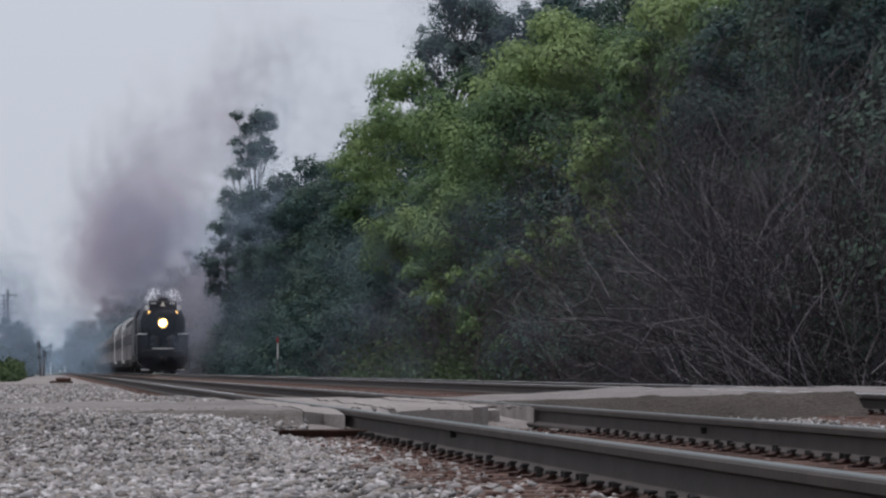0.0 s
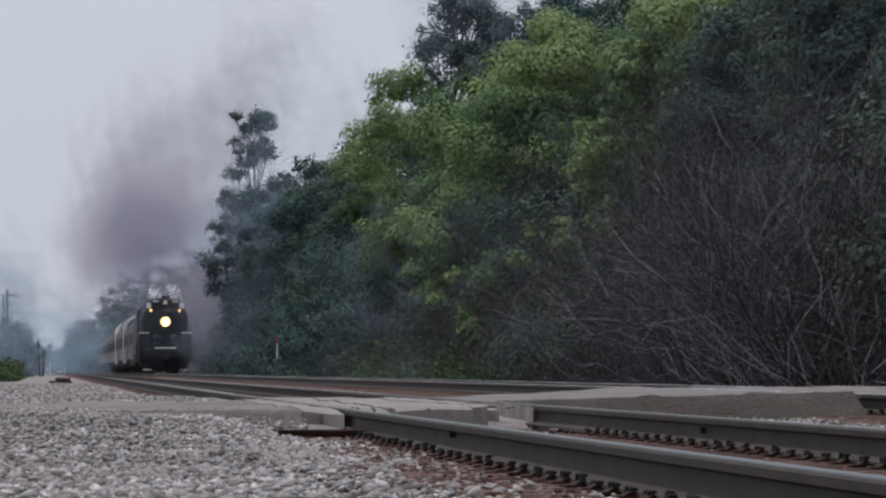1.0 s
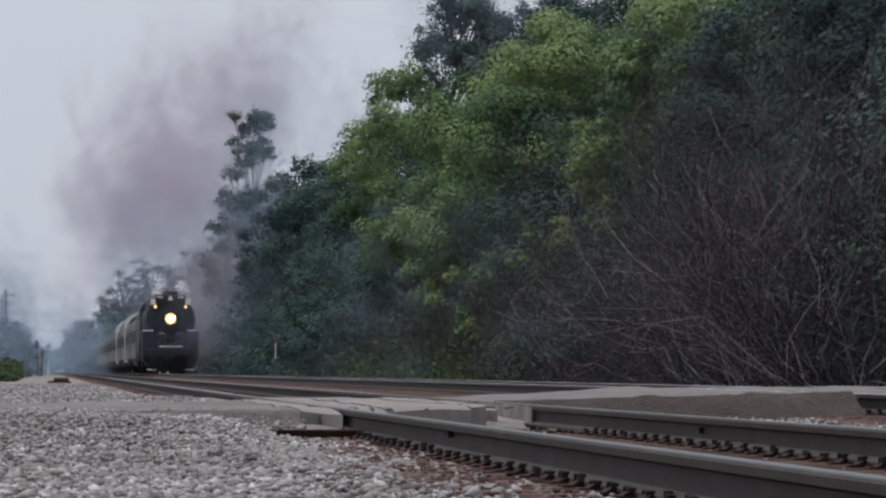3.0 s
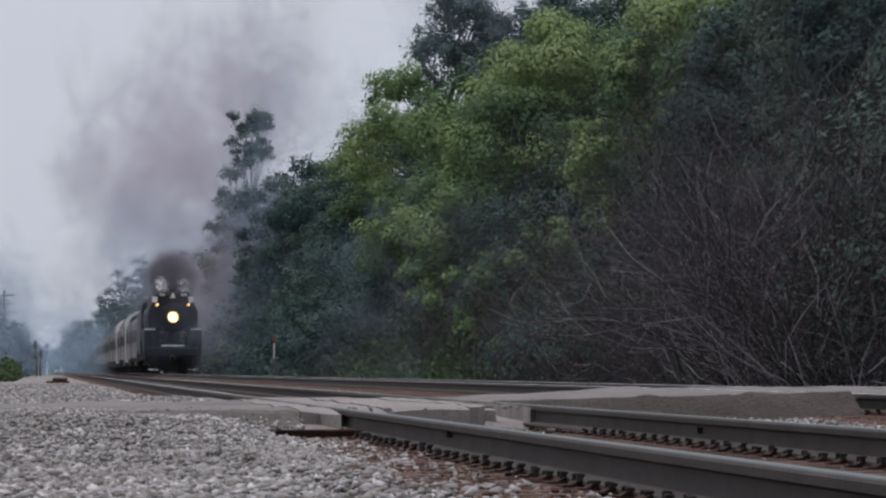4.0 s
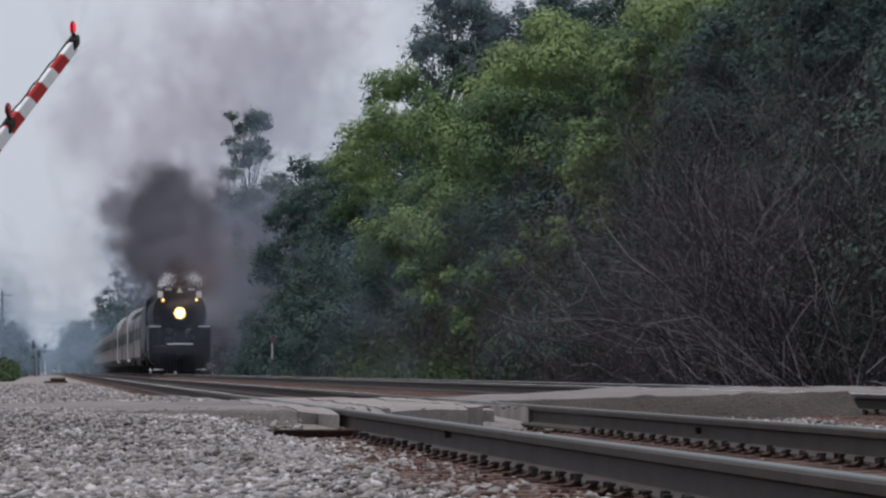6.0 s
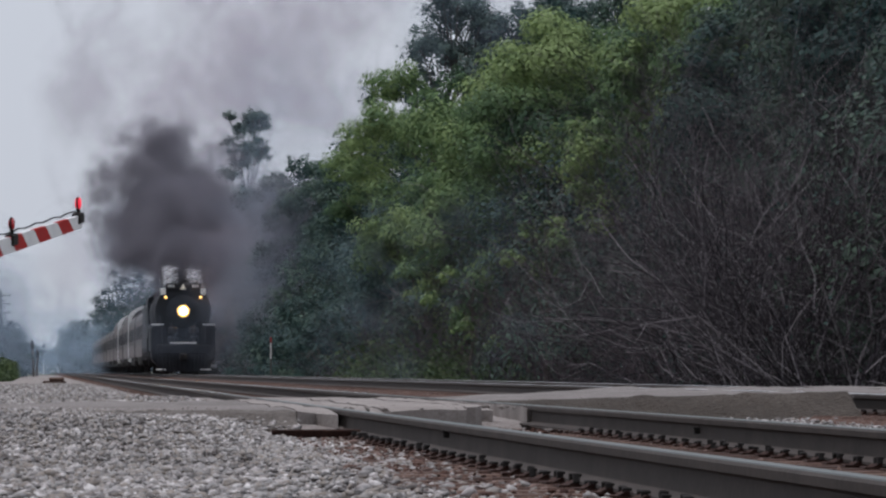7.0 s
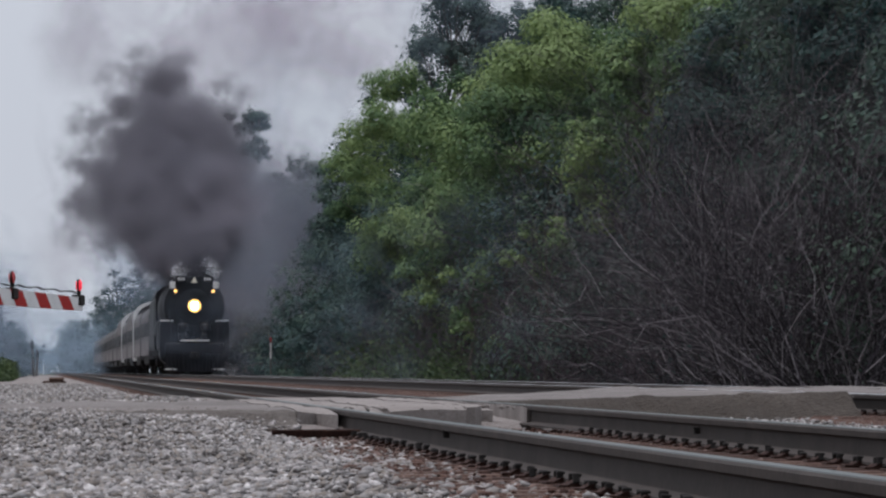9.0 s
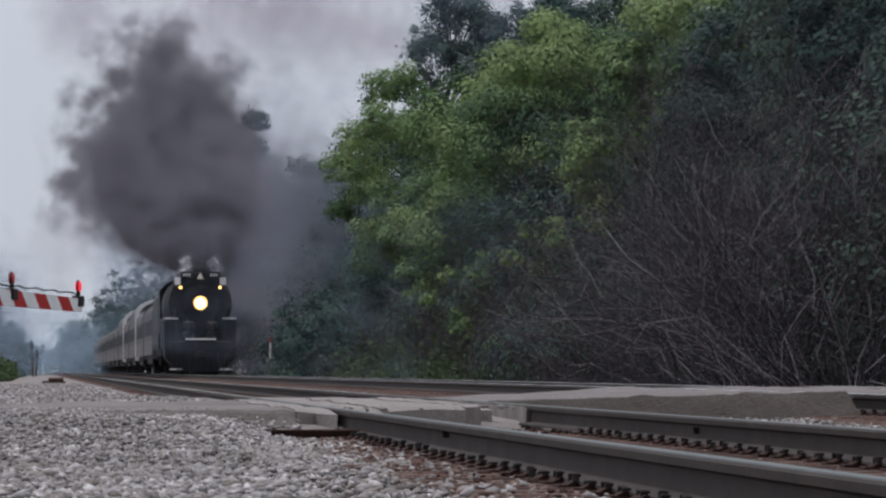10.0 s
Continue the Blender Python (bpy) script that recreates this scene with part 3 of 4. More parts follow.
def build_tree(x, y, h, r, mat, leaf, per_m2, label, seed, base=0.25, slim=1.0, lobes_n=14, tip=0.42, pads=0, tufts=0):
    """A tree with a tapered trunk, limbs and a ragged crown of leaves."""
    rng = np.random.default_rng(seed)
    tree = tagged(new("tree"), label, "tree", "trees along the railway")
    tree.location = (x, y, -0.44)
    lobes = []
    for i in range(lobes_n):
        u = (i + 0.5) / lobes_n
        z = h * (base + (0.96 - base) * u)
        wide = r * (math.sin(math.pi * min(1, 0.22 + 0.78 * u ** 0.9)) ** 0.7 + 0.12) * slim
        a = i * 2.4 + rng.uniform(-0.5, 0.5)
        k = rng.uniform(0.35, 0.95) * wide
        wide = max(wide, tip * r)
        lr = max(0.5, wide * rng.uniform(0.30, 0.62))
        lobes.append((k * math.cos(a), k * math.sin(a), min(z, h - lr * 0.7), lr, lr * rng.uniform(0.6, 0.85)))
    if tufts:
        # an open crown: small leaf tufts with sky between them
        lobes = []
        for i in range(tufts):
            u = rng.random() ** 0.9
            a, k = rng.uniform(0, 2 * math.pi), r * rng.uniform(0.15, 1.0) * (0.55 + 0.6 * math.sin(math.pi * min(1, u + 0.12)))
            lr = rng.uniform(0.20, 0.46) * (0.85 + 0.12 * r)
            lobes.append((k * math.cos(a) + 0.25 * math.sin(u * 9), k * math.sin(a), h * (base + (0.97 - base) * u), lr, lr * 1.1))
    trunk = Shape()
    t0 = (0.009 if tufts else 0.015) * h
    spine = [(0.03 * h * noise.noise((seed, i * 0.7, 0)), 0.03 * h * noise.noise((i * 0.7, seed, 4)), h * 0.9 * i / 7) for i in range(8)]
    trunk.tube(spine, [max(0.02, t0 * (1.25 - i / 6.2)) for i in range(8)], 8)
    for lx, ly, lz, lr, _ in lobes:
        s = Vector(spine[max(1, min(6, int(7 * (lz / h) * (0.95 if tufts else 0.72))))])
        e = Vector((lx, ly, lz))
        m = s.lerp(e, 0.5) + Vector((0, 0, 0.0 if tufts else 0.06 * h))
        trunk.tube([s, m, e, e + (e - m) * 0.1], [t0 * a * (0.5 if tufts else 1.0) for a in (0.42, 0.3, 0.16, 0.06)], 5)
        for _ in range(4):
            d = Vector(rng.normal(size=3)) * lr * 0.6
            trunk.tube([m.lerp(e, 0.7), e + d * 0.5, e + d], [t0 * 0.15, t0 * 0.09, 0.008], 4)
    part("trunk", trunk, BARK, tree, "grey branching trunk")
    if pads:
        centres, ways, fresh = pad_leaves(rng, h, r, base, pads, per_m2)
    else:
        centres, ways, fresh = crown_leaves(rng, lobes, per_m2, 0.8 if tufts else 0.65)
    keep = centres[:, 2] > 0.2
    centres, ways, fresh = centres[keep], ways[keep], fresh[keep]
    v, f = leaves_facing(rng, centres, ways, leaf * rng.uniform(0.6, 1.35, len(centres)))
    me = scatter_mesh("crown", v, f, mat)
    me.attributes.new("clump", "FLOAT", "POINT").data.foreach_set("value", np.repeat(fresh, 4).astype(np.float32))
    crown = new("crown", me)
    crown.parent = tree
    return tree


def build_shrub(x, y, h, r, mat, label, seed, stems=9, thick=0.03, levels=4, green=0, lean=0.0):
    """A leafless thicket of forking, twisting twigs."""
    rng = random.Random(seed)
    shrub = tagged(new("bare_shrub"), label, "shrub", "brush along the railway")
    shrub.location = (x, y, -0.44)
    s = Shape()

    def grow(p, d, length, rad, level):
        pts, radii = [p], [rad]
        n = 6 if level < 2 else 3
        wiggle = 0.36 if level < 2 else 0.48
        for i in range(n):
            d = (d + Vector((rng.gauss(0, wiggle), rng.gauss(0, wiggle), rng.gauss(0.07, wiggle * 0.8)))).normalized()
            p = p + d * length / n
            pts.append(p)
            radii.append(rad * (1 - 0.5 * (i + 1) / n))
        s.tube(pts, radii, 3 if level > 1 else 5)
        if level < levels:
            for i in range(rng.choice((2, 3, 3))):
                k = rng.randint(1, n)
                w = (d + Vector((rng.gauss(0, 0.6), rng.gauss(0, 0.6), rng.gauss(0.1, 0.45)))).normalized()
                grow(pts[k], w, length * rng.uniform(0.5, 0.8), radii[k] * 0.72, level + 1)

    for i in range(stems):
        a = rng.uniform(0, 2 * math.pi)
        k = r * math.sqrt(rng.random()) * 0.7
        d = Vector((math.cos(a) * 0.55 + lean, math.sin(a) * 0.55, rng.uniform(0.5, 1.2))).normalized()
        grow(Vector((k * math.cos(a), k * math.sin(a), 0)), d, h * rng.uniform(0.32, 0.5), thick * rng.uniform(0.7, 1.2), 0)
    part("twig_mass", s, mat, shrub)
    if green:
        g = np.random.default_rng(seed)
        c = g.normal(size=(green, 3)) * np.array([r * 0.6, r * 0.5, h * 0.2]) + np.array([0, 0.3, h * 0.36])
        c = c[c[:, 2] > 0.1]
        v, f = flakes(g, c, 0.08 * g.uniform(0.6, 1.3, len(c)), LEAF_BLADE)
        ob = new("foliage", scatter_mesh("foliage", v, f, LEAF_DARK))
        ob.parent = shrub
    return shrub


def build_woods():
    green = "broad leafy tree with bright green summer leaves"
    deep = "dense dark green tree in the wood's edge"
    far = "distant bluish green tree beside the railway"
    # x, y, height, radius, material, leaf, leaves per square metre, label, seed, base, slim, lobes
    rows = [
        (12.3, 172, 10.0, 2.7, LEAF, 0.105, 240, green, 11, 0.24, 1.0, 12, 0.42, 27),
        (12.6, 160, 6.4, 2.2, LEAF, 0.105, 240, green, 42, 0.15, 1.0, 10, 0.42, 16),
        (13.6, 148, 9.2, 3.2, LEAF, 0.105, 240, green, 12, 0.24, 1.0, 12, 0.42, 30),
        (13.1, 153, 7.6, 2.2, LEAF, 0.105, 240, green, 45, 0.30, 1.0, 10, 0.42, 20),
        (10.75, 136, 3.7, 0.95, LEAF, 0.10, 240, "low bush with fresh green leaves before the brush", 46, 0.2, 1.0, 8, 0.42, 9),
        (11.9, 128, 4.4, 0.8, LEAF, 0.10, 240, "low bush with fresh green leaves before the brush", 47, 0.55, 1.0, 8, 0.42, 7),
        (13.3, 182, 8.6, 2.5, LEAF_DARK, 0.12, 160, deep, 48, 0.04, 1.0, 12, 0.42, 30),
        (15.0, 138, 9.9, 3.3, LEAF, 0.105, 240, green, 13, 0.44, 1.0, 12, 0.42, 30),
        (14.2, 126, 7.4, 2.0, LEAF, 0.105, 240, green, 43, 0.50, 1.0, 10, 0.42, 15),
        (15.9, 124, 9.8, 2.8, LEAF, 0.105, 240, green, 14, 0.55, 1.0, 12, 0.42, 22),
        (16.2, 112, 9.6, 2.9, LEAF_DARK, 0.11, 210, deep, 15, 0.3, 1.0, 12, 0.42, 30),
        (16.9, 104, 9.4, 2.9, LEAF_DARK, 0.11, 210, deep, 16, 0.3, 1.0, 12, 0.42, 30),
        (16.0, 96, 8.6, 2.4, LEAF_DARK, 0.11, 210, deep, 17, 0.45, 1.0, 12, 0.42, 23),
        (18.6, 165, 12.6, 3.4, LEAF_DARK, 0.14, 125, deep, 301, 0.1, 1.0, 12, 0.42, 26),
        (21.2, 165, 13.2, 3.4, LEAF_DARK, 0.14, 125, deep, 302, 0.1, 1.0, 12, 0.42, 26),
        (24.0, 166, 13.4, 3.6, LEAF_DARK, 0.14, 125, deep, 303, 0.1, 1.0, 12, 0.42, 26),
        (26.8, 168, 13.4, 3.6, LEAF_DARK, 0.14, 125, deep, 304, 0.1, 1.0, 12, 0.42, 26),
        (22.6, 150, 11.0, 3.6, LEAF_DARK, 0.14, 125, deep, 305, 0.02, 1.0, 12, 0.42, 26),
        (19.8, 128, 5.5, 3.0, LEAF_DARK, 0.10, 110, deep, 306, 0.0, 1.1, 20),
        (17.6, 128, 5.5, 3.0, LEAF_DARK, 0.10, 110, deep, 307, 0.0, 1.1, 20),
        (15.6, 128, 5.0, 3.0, LEAF_DARK, 0.10, 110, deep, 308, 0.0, 1.1, 20),
        (15.2, 345, 12.6, 3.0, LEAF_HAZE_BLUE, 0.18, 60, deep, 311, 0.02, 1.0, 12, 0.42, 44),
        (17.4, 345, 13.2, 3.0, LEAF_HAZE_BLUE, 0.18, 60, deep, 312, 0.02, 1.0, 12, 0.42, 44),
        (19.6, 345, 14.0, 3.0, LEAF_HAZE_BLUE, 0.18, 60, deep, 313, 0.02, 1.0, 12, 0.42, 44),
        (21.8, 345, 15.0, 3.0, LEAF_HAZE_BLUE, 0.18, 60, deep, 314, 0.02, 1.0, 12, 0.42, 44),
        (29.0, 172, 14.4, 3.4, LEAF_DARK, 0.14, 125, deep, 309, 0.1, 1.0, 12, 0.42, 26),
        (19.6, 178, 14.0, 3.2, LEAF_DARK, 0.14, 125, deep, 310, 0.2, 1.0, 12, 0.42, 26),
        (15.2, 160, 8.6, 3.2, LEAF_DARK, 0.11, 85, deep, 18, 0.1, 1.2, 22),
        (17.4, 140, 9.0, 3.4, LEAF_DARK, 0.11, 85, deep, 19, 0.1, 1.2, 22),
        (18.0, 118, 9.0, 3.4, LEAF_DARK, 0.11, 85, deep, 20, 0.1, 1.2, 22),
        (13.6, 262, 11.4, 2.7, LEAF_DARK, 0.14, 90, deep, 23, 0.06, 1.0, 12, 0.42, 46),
        (14.9, 236, 12.2, 2.7, LEAF_DARK, 0.14, 90, deep, 24, 0.06, 1.0, 12, 0.42, 46),
        (12.7, 285, 11.4, 2.7, LEAF_HAZE_BLUE, 0.15, 80, deep, 25, 0.06, 1.0, 12, 0.42, 46),
        (12.2, 310, 11.4, 2.7, LEAF_HAZE_BLUE, 0.16, 76, deep, 27, 0.06, 1.0, 12, 0.42, 46),
        (11.8, 370, 10.2, 3.0, LEAF_HAZE_BLUE, 0.17, 52, far, 28, 0.06, 1.1, 18),
        (11.0, 420, 10.6, 3.0, LEAF_HAZE_BLUE, 0.18, 48, far, 29, 0.06, 1.1, 18),
        (10.6, 480, 10.2, 3.2, LEAF_HAZE_BLUE, 0.19, 43, far, 30, 0.06, 1.1, 18),
        (9.7, 560, 12.8, 3.2, LEAF_HAZE_BLUE, 0.22, 36, far, 31, 0.06, 1.1, 18),
        (8.4, 640, 13.0, 3.0, LEAF_HAZE_BLUE, 0.24, 31, far, 32, 0.06, 1.1, 18),
        (7.4, 740, 10.6, 3.8, LEAF_HAZE_BLUE, 0.27, 26, far, 33, 0.06, 1.1, 18),
        (5.6, 900, 9.4, 4.0, LEAF_HAZE_BLUE, 0.30, 21, far, 34, 0.06, 1.1, 18),
        (5.0, 1150, 9.0, 4.5, LEAF_HAZE_BLUE, 0.36, 19, far, 35, 0.06, 1.1, 18),
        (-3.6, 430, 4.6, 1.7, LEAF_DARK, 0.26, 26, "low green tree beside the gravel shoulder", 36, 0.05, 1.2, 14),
        (-4.6, 520, 6.0, 2.2, LEAF_HAZE_BLUE, 0.18, 48, far, 37, 0.05, 1.2, 16),
        (-4.3, 640, 6.6, 2.4, LEAF_HAZE_BLUE, 0.22, 38, far, 38, 0.05, 1.2, 16),
        (-4.6, 800, 6.0, 2.6, LEAF_HAZE_BLUE, 0.25, 31, far, 39, 0.05, 1.2, 16),
        (-8.0, 900, 9.4, 3.0, LEAF_HAZE_BLUE, 0.27, 26, far, 40, 0.05, 1.2, 16),
        (-3.5, 1300, 7.0, 4.0, LEAF_HAZE_BLUE, 0.36, 19, far, 41, 0.05, 1.2, 16),
    ]
    for x, y, h, r, mat, leaf, per, label, seed, base, slim, lobes, *tip in rows:
        build_tree(x, y, h, r, mat, leaf, per, label, seed, base, slim, lobes, *tip)
    for x, h, r, seed in ((15.0, 15.4, 2.6, 21), (18.4, 15.8, 2.5, 22), (16.7, 14.2, 1.8, 44)):
        build_tree(x, 201, h, r, LEAF_HAZE_PALE, 0.13, 85, "tall tree with an open, haze-tinted crown above the wood", seed, 0.38, tufts=95)
    build_tree(12.0, 330, 16.9, 1.95, LEAF_HAZE_PALE, 0.16, 75, "tall slender poplar with an open crown above the wood", 26, 0.34, tufts=64)
    for i in range(24):
        y = 92 + 14 * i + 3 * math.sin(i * 2.3)
        build_tree(18.5 + 1.6 * math.sin(i * 1.7) - 0.012 * y, y, 8.2 + math.sin(i * 3.1), 3.6, LEAF_DARK if i < 11 else LEAF_HAZE_BLUE, 0.12, 60, deep, 200 + i, 0.03, 1.1, 18)
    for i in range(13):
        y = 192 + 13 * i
        build_tree(11.4 + 0.5 * math.sin(i * 2.1), y, 3.6 + 0.8 * math.sin(i * 1.3), 2.2, LEAF_DARK if i < 7 else LEAF_HAZE_BLUE, 0.13, 75, "low dark green bush at the wood's foot", 240 + i, 0.02, 1.1, 12)
    grey = "leafless grey shrub with tangled dead branches"
    brown = "dense brown leafless brush at the wood's edge"
    for i, (x, y, h, r, lean) in enumerate([(13.0, 88, 7.2, 1.6, -0.05), (13.2, 94, 8.0, 1.6, -0.1), (13.1, 100, 7.0, 1.6, -0.25), (13.7, 90, 8.6, 1.6, -0.05), (14.1, 93, 8.2, 1.5, 0.05), (12.4, 98, 5.8, 1.5, -0.3), (13.6, 97, 10.5, 1.5, -0.1), (14.2, 95, 10.0, 1.4, 0.0), (12.9, 93, 8.4, 1.4, -0.2), (14.4, 92, 9.2, 1.4, -0.1), (13.9, 91, 9.6, 1.4, -0.2), (14.7, 94, 10.0, 1.4, -0.15)]):
        build_shrub(x, y, h * 1.4, r * 1.1, TWIG, grey, 50 + i, 28, 0.013, 4, 170, lean)
    for i, (x, y, h, r) in enumerate([(12.8, 106, 6.6, 1.6), (12.9, 114, 6.8, 1.7), (12.8, 123, 6.8, 1.7), (12.6, 132, 6.6, 1.8), (12.3, 142, 6.4, 1.8), (12.0, 154, 6.2, 1.9),
                                      (11.6, 166, 6.0, 1.9), (14.0, 110, 7.2, 1.8), (13.9, 120, 7.2, 1.8), (13.6, 134, 7.0, 1.8), (13.0, 148, 6.8, 1.8), (12.4, 182, 5.6, 2.0), (12.2, 196, 5.2, 2.0)]):
        build_shrub(x, y, h * 1.14, r * 1.15, DARK_TWIG, brown, 70 + i, 38, 0.009, 4, 260, -0.1)
    # weeds at the foot of the wood and along the gravel
    rng = np.random.default_rng(9)
    n = 9000
    y = 167 + rng.normal(size=n) * 12
    c = np.stack([11.5 + rng.normal(size=n) * 0.7, y, -0.35 + np.abs(rng.normal(size=n)) * (0.45 + 0.35 * np.sin(y * 0.37 + 2) ** 2)], 1)
    v, f = flakes(rng, c, 0.10 + 0.0006 * y, LEAF_BLADE)
    tagged(new("weeds", scatter_mesh("weeds", v, f, GRASS)), "green weeds and low growth along the wood's foot", "weeds", kind="stuff")
    n = 3200
    y = 150 + rng.normal(size=n) * 7
    c = np.stack([0.0765 * y + rng.normal(size=n) * 0.35 - 0.25, y, -0.35 + np.abs(rng.normal(size=n)) * 0.5 * (0.4 + np.sin(y * 0.6) ** 2)], 1)
    v, f = flakes(rng, c, 0.15, LEAF_BLADE)
    tagged(new("weeds", scatter_mesh("weeds", v, f, GRASS)), "fresh green weeds before the brown brush", "weeds", kind="stuff")
    n = 14000
    y = 190 + 300 * rng.random(n) ** 1.2
    c = np.stack([-0.55 - 0.004 * y - np.abs(rng.normal(size=n)) * 1.1, y, -0.25 + np.abs(rng.normal(size=n)) * 0.34], 1)
    v, f = flakes(rng, c, 0.10 + 0.0005 * y, LEAF_BLADE)
    tagged(new("weeds", scatter_mesh("weeds", v, f, GRASS)), "bright green weeds beside the gravel shoulder", "weeds", kind="stuff")


# ---- the train ----
TRAIN_X, TRAIN_Z = 6.72, 0.066


def front_at(t):
    """How far down the track the engine's front stands at t seconds."""
    return 335.5 - 9.2 * t - 0.072 * t * t


drivers = []


def build_engine():
    e = tagged(new("steam_locomotive"), "black steam locomotive with lit headlight and white-edged steps, heading a train", "locomotive")
    # smokebox and boiler, lying along y
    part("boiler", Shape().lathe([(1.20, 1.12), (1.37, 1.16), (1.42, 1.3), (1.42, 4.2), (1.47, 4.3), (1.47, 12.5), (1.35, 12.6)], 40, (0, 0, 3.14), "y"), BLACK, e, smooth=True)
    door = part("smokebox_front", Shape().lathe([(0.001, 0.90), (0.45, 0.92), (0.78, 1.0), (0.84, 1.06), (1.31, 1.08), (1.40, 1.14), (1.40, 1.3)], 36, (0, 0, 3.14), "y"), GRAPHITE, e, "graphite grey smokebox front", True)
    for k in range(16):
        a = 2 * math.pi * k / 16
        part("bolt", Shape().lathe([(0.035, 1.02), (0.035, 1.075)], 6, (1.22 * math.cos(a), 0, 3.14 + 1.22 * math.sin(a)), "y"), BLACK, door)
    lamp = part("headlight", Shape().lathe([(0.16, 1.0), (0.27, 0.86), (0.29, 0.66), (0.29, 0.62), (0.26, 0.62)], 24, (0, 0, 3.17), "y"), BLACK, e, smooth=True)
    # an emitting ring added to give the headlight its orange glow
    part("glow_ring", Shape().lathe([(0.30, 0.63), (0.285, 0.61), (0.17, 0.60), (0.15, 0.62)], 24, (0, 0, 3.17), "y"), LAMP_SMALL, lamp, "glowing amber ring added round the headlight lens")
    part("lens", Shape().lathe([(0.18, 0.63), (0.165, 0.595), (0.10, 0.575), (0.001, 0.57)], 20, (0, 0, 3.17), "y"), LAMP, lamp, "glowing warm headlight lens")
    stack = part("smokestack", Shape().lathe([(0.62, 4.35), (0.5, 4.5), (0.44, 4.6), (0.44, 4.66), (0.5, 4.7), (0.5, 4.76), (0.40, 4.76), (0.38, 4.5)], 24, (0, 2.2, 0)), BLACK, e, smooth=True)
    part("sand_dome", Shape().lathe([(0.75, 4.4), (0.7, 4.5), (0.55, 4.62), (0.2, 4.68), (0.01, 4.69)], 20, (0, 6.0, 0)), BLACK, e, smooth=True)
    bell = part("bell", Shape().lathe([(0.015, 4.50), (0.05, 4.48), (0.075, 4.41), (0.10, 4.33), (0.155, 4.26), (0.155, 4.24)], 16, (0, 1.05, 0)), BRASS, e, "bright metal bell on the smokebox", True)
    part("bell_bracket", Shape().tube([(-0.2, 1.05, 4.2), (-0.19, 1.05, 4.47), (0.19, 1.05, 4.47), (0.2, 1.05, 4.2)], [0.025] * 4, 6), BLACK, bell)
    for s in (-1, 1):
        board = part("number_board", Shape().box(0.60 * s - 0.27, 0.60 * s + 0.27, 0.98, 1.2, 4.26, 4.56, 0.015), BLACK, e, "black number board with pale digits")
        for k in (-1, 0, 1):
            part("digit_bar", Shape().box(0.60 * s + 0.12 * k - 0.035, 0.60 * s + 0.12 * k + 0.035, 0.965, 0.978, 4.35, 4.48, 0.004), WHITE, board, "pale grey bar")
        part("flag", Shape().box(1.0 * s - 0.13, 1.0 * s + 0.13, 1.0, 1.03, 3.98, 4.3, 0.01), WHITE, e, "small white flag")
        cl = part("class_lamp", Shape().lathe([(0.06, 1.3), (0.12, 1.1), (0.13, 0.94), (0.1, 0.94)], 16, (0.87 * s, 0, 3.86), "y"), BLACK, e, smooth=True)
        part("lens", Shape().lathe([(0.085, 0.95), (0.065, 0.93), (0.001, 0.92)], 14, (0.87 * s, 0, 3.86), "y"), LAMP_SMALL, cl, "lit yellow lamp lens")
        # running boards with white edges, steps, shields, cylinders
        rb = part("running_board", Shape().box(1.28 * s - 0.30, 1.28 * s + 0.30, 0.95, 12.5, 2.42, 2.50, 0.01), BLACK, e)
        part("white_edge", Shape().box(1.28 * s - 0.30, 1.28 * s + 0.30, 0.925, 0.948, 2.46, 2.53, 0.004), WHITE, rb, "white painted edge")
        part("shield", Shape().extrude([(1.56 * s, 0.75), (1.60 * s, 1.2), (1.60 * s, 2.3), (1.55 * s, 2.42), (0.95 * s, 2.42), (0.78 * s, 2.1), (0.74 * s, 1.5), (0.8 * s, 0.75)], 0.98, 2.4), BLACK, e)
        part("air_pump", Shape().lathe([(0.2, 1.55), (0.24, 1.6), (0.24, 1.85), (0.15, 1.9), (0.15, 2.0), (0.24, 2.05), (0.24, 2.3), (0.18, 2.36)], 16, (0.52 * s, 0.7, 0)), BLACK, e, smooth=True)
        part("cylinder", Shape().lathe([(0.3, 1.1), (0.46, 1.15), (0.48, 1.3), (0.48, 3.0), (0.42, 3.05)], 22, (1.12 * s, 0, 0.95), "y"), BLACK, e, smooth=True)
        part("valve_chest", Shape().lathe([(0.2, 1.2), (0.28, 1.26), (0.28, 2.9), (0.2, 2.95)], 18, (1.12 * s, 0, 1.62), "y"), BLACK, e, smooth=True)
        step = part("footstep", Shape().box(1.08 * s - 0.28, 1.08 * s + 0.28, 0.16, 0.42, 0.22, 0.26, 0.006).box(1.08 * s - 0.26, 1.08 * s - 0.21, 0.2, 0.26, 0.24, 1.1, 0.006).box(1.08 * s + 0.21, 1.08 * s + 0.26, 0.2, 0.26, 0.24, 1.1, 0.006), BLACK, e)
        part("white_edge", Shape().box(1.08 * s - 0.28, 1.08 * s + 0.28, 0.135, 0.157, 0.225, 0.285, 0.004), WHITE, step, "white painted edge")
        part("handrail", Shape().tube([(1.05 * s, 0.5, 1.6), (1.12 * s, 0.9, 2.6), (1.2 * s, 1.3, 3.5), (1.28 * s, 4, 3.6), (1.3 * s, 12, 3.6)], [0.02] * 5, 5), BLACK, e)
        part("frame_brace", Shape().tube([(0.45 * s, 0.5, 1.5), (0.6 * s, 1.1, 2.6)], [0.04, 0.04], 6), BLACK, e)
        part("cab_side", Shape().box(1.5 * s - 0.05, 1.5 * s + 0.05, 12.4, 15.2, 1.9, 3.75, 0.02), BLACK, e)
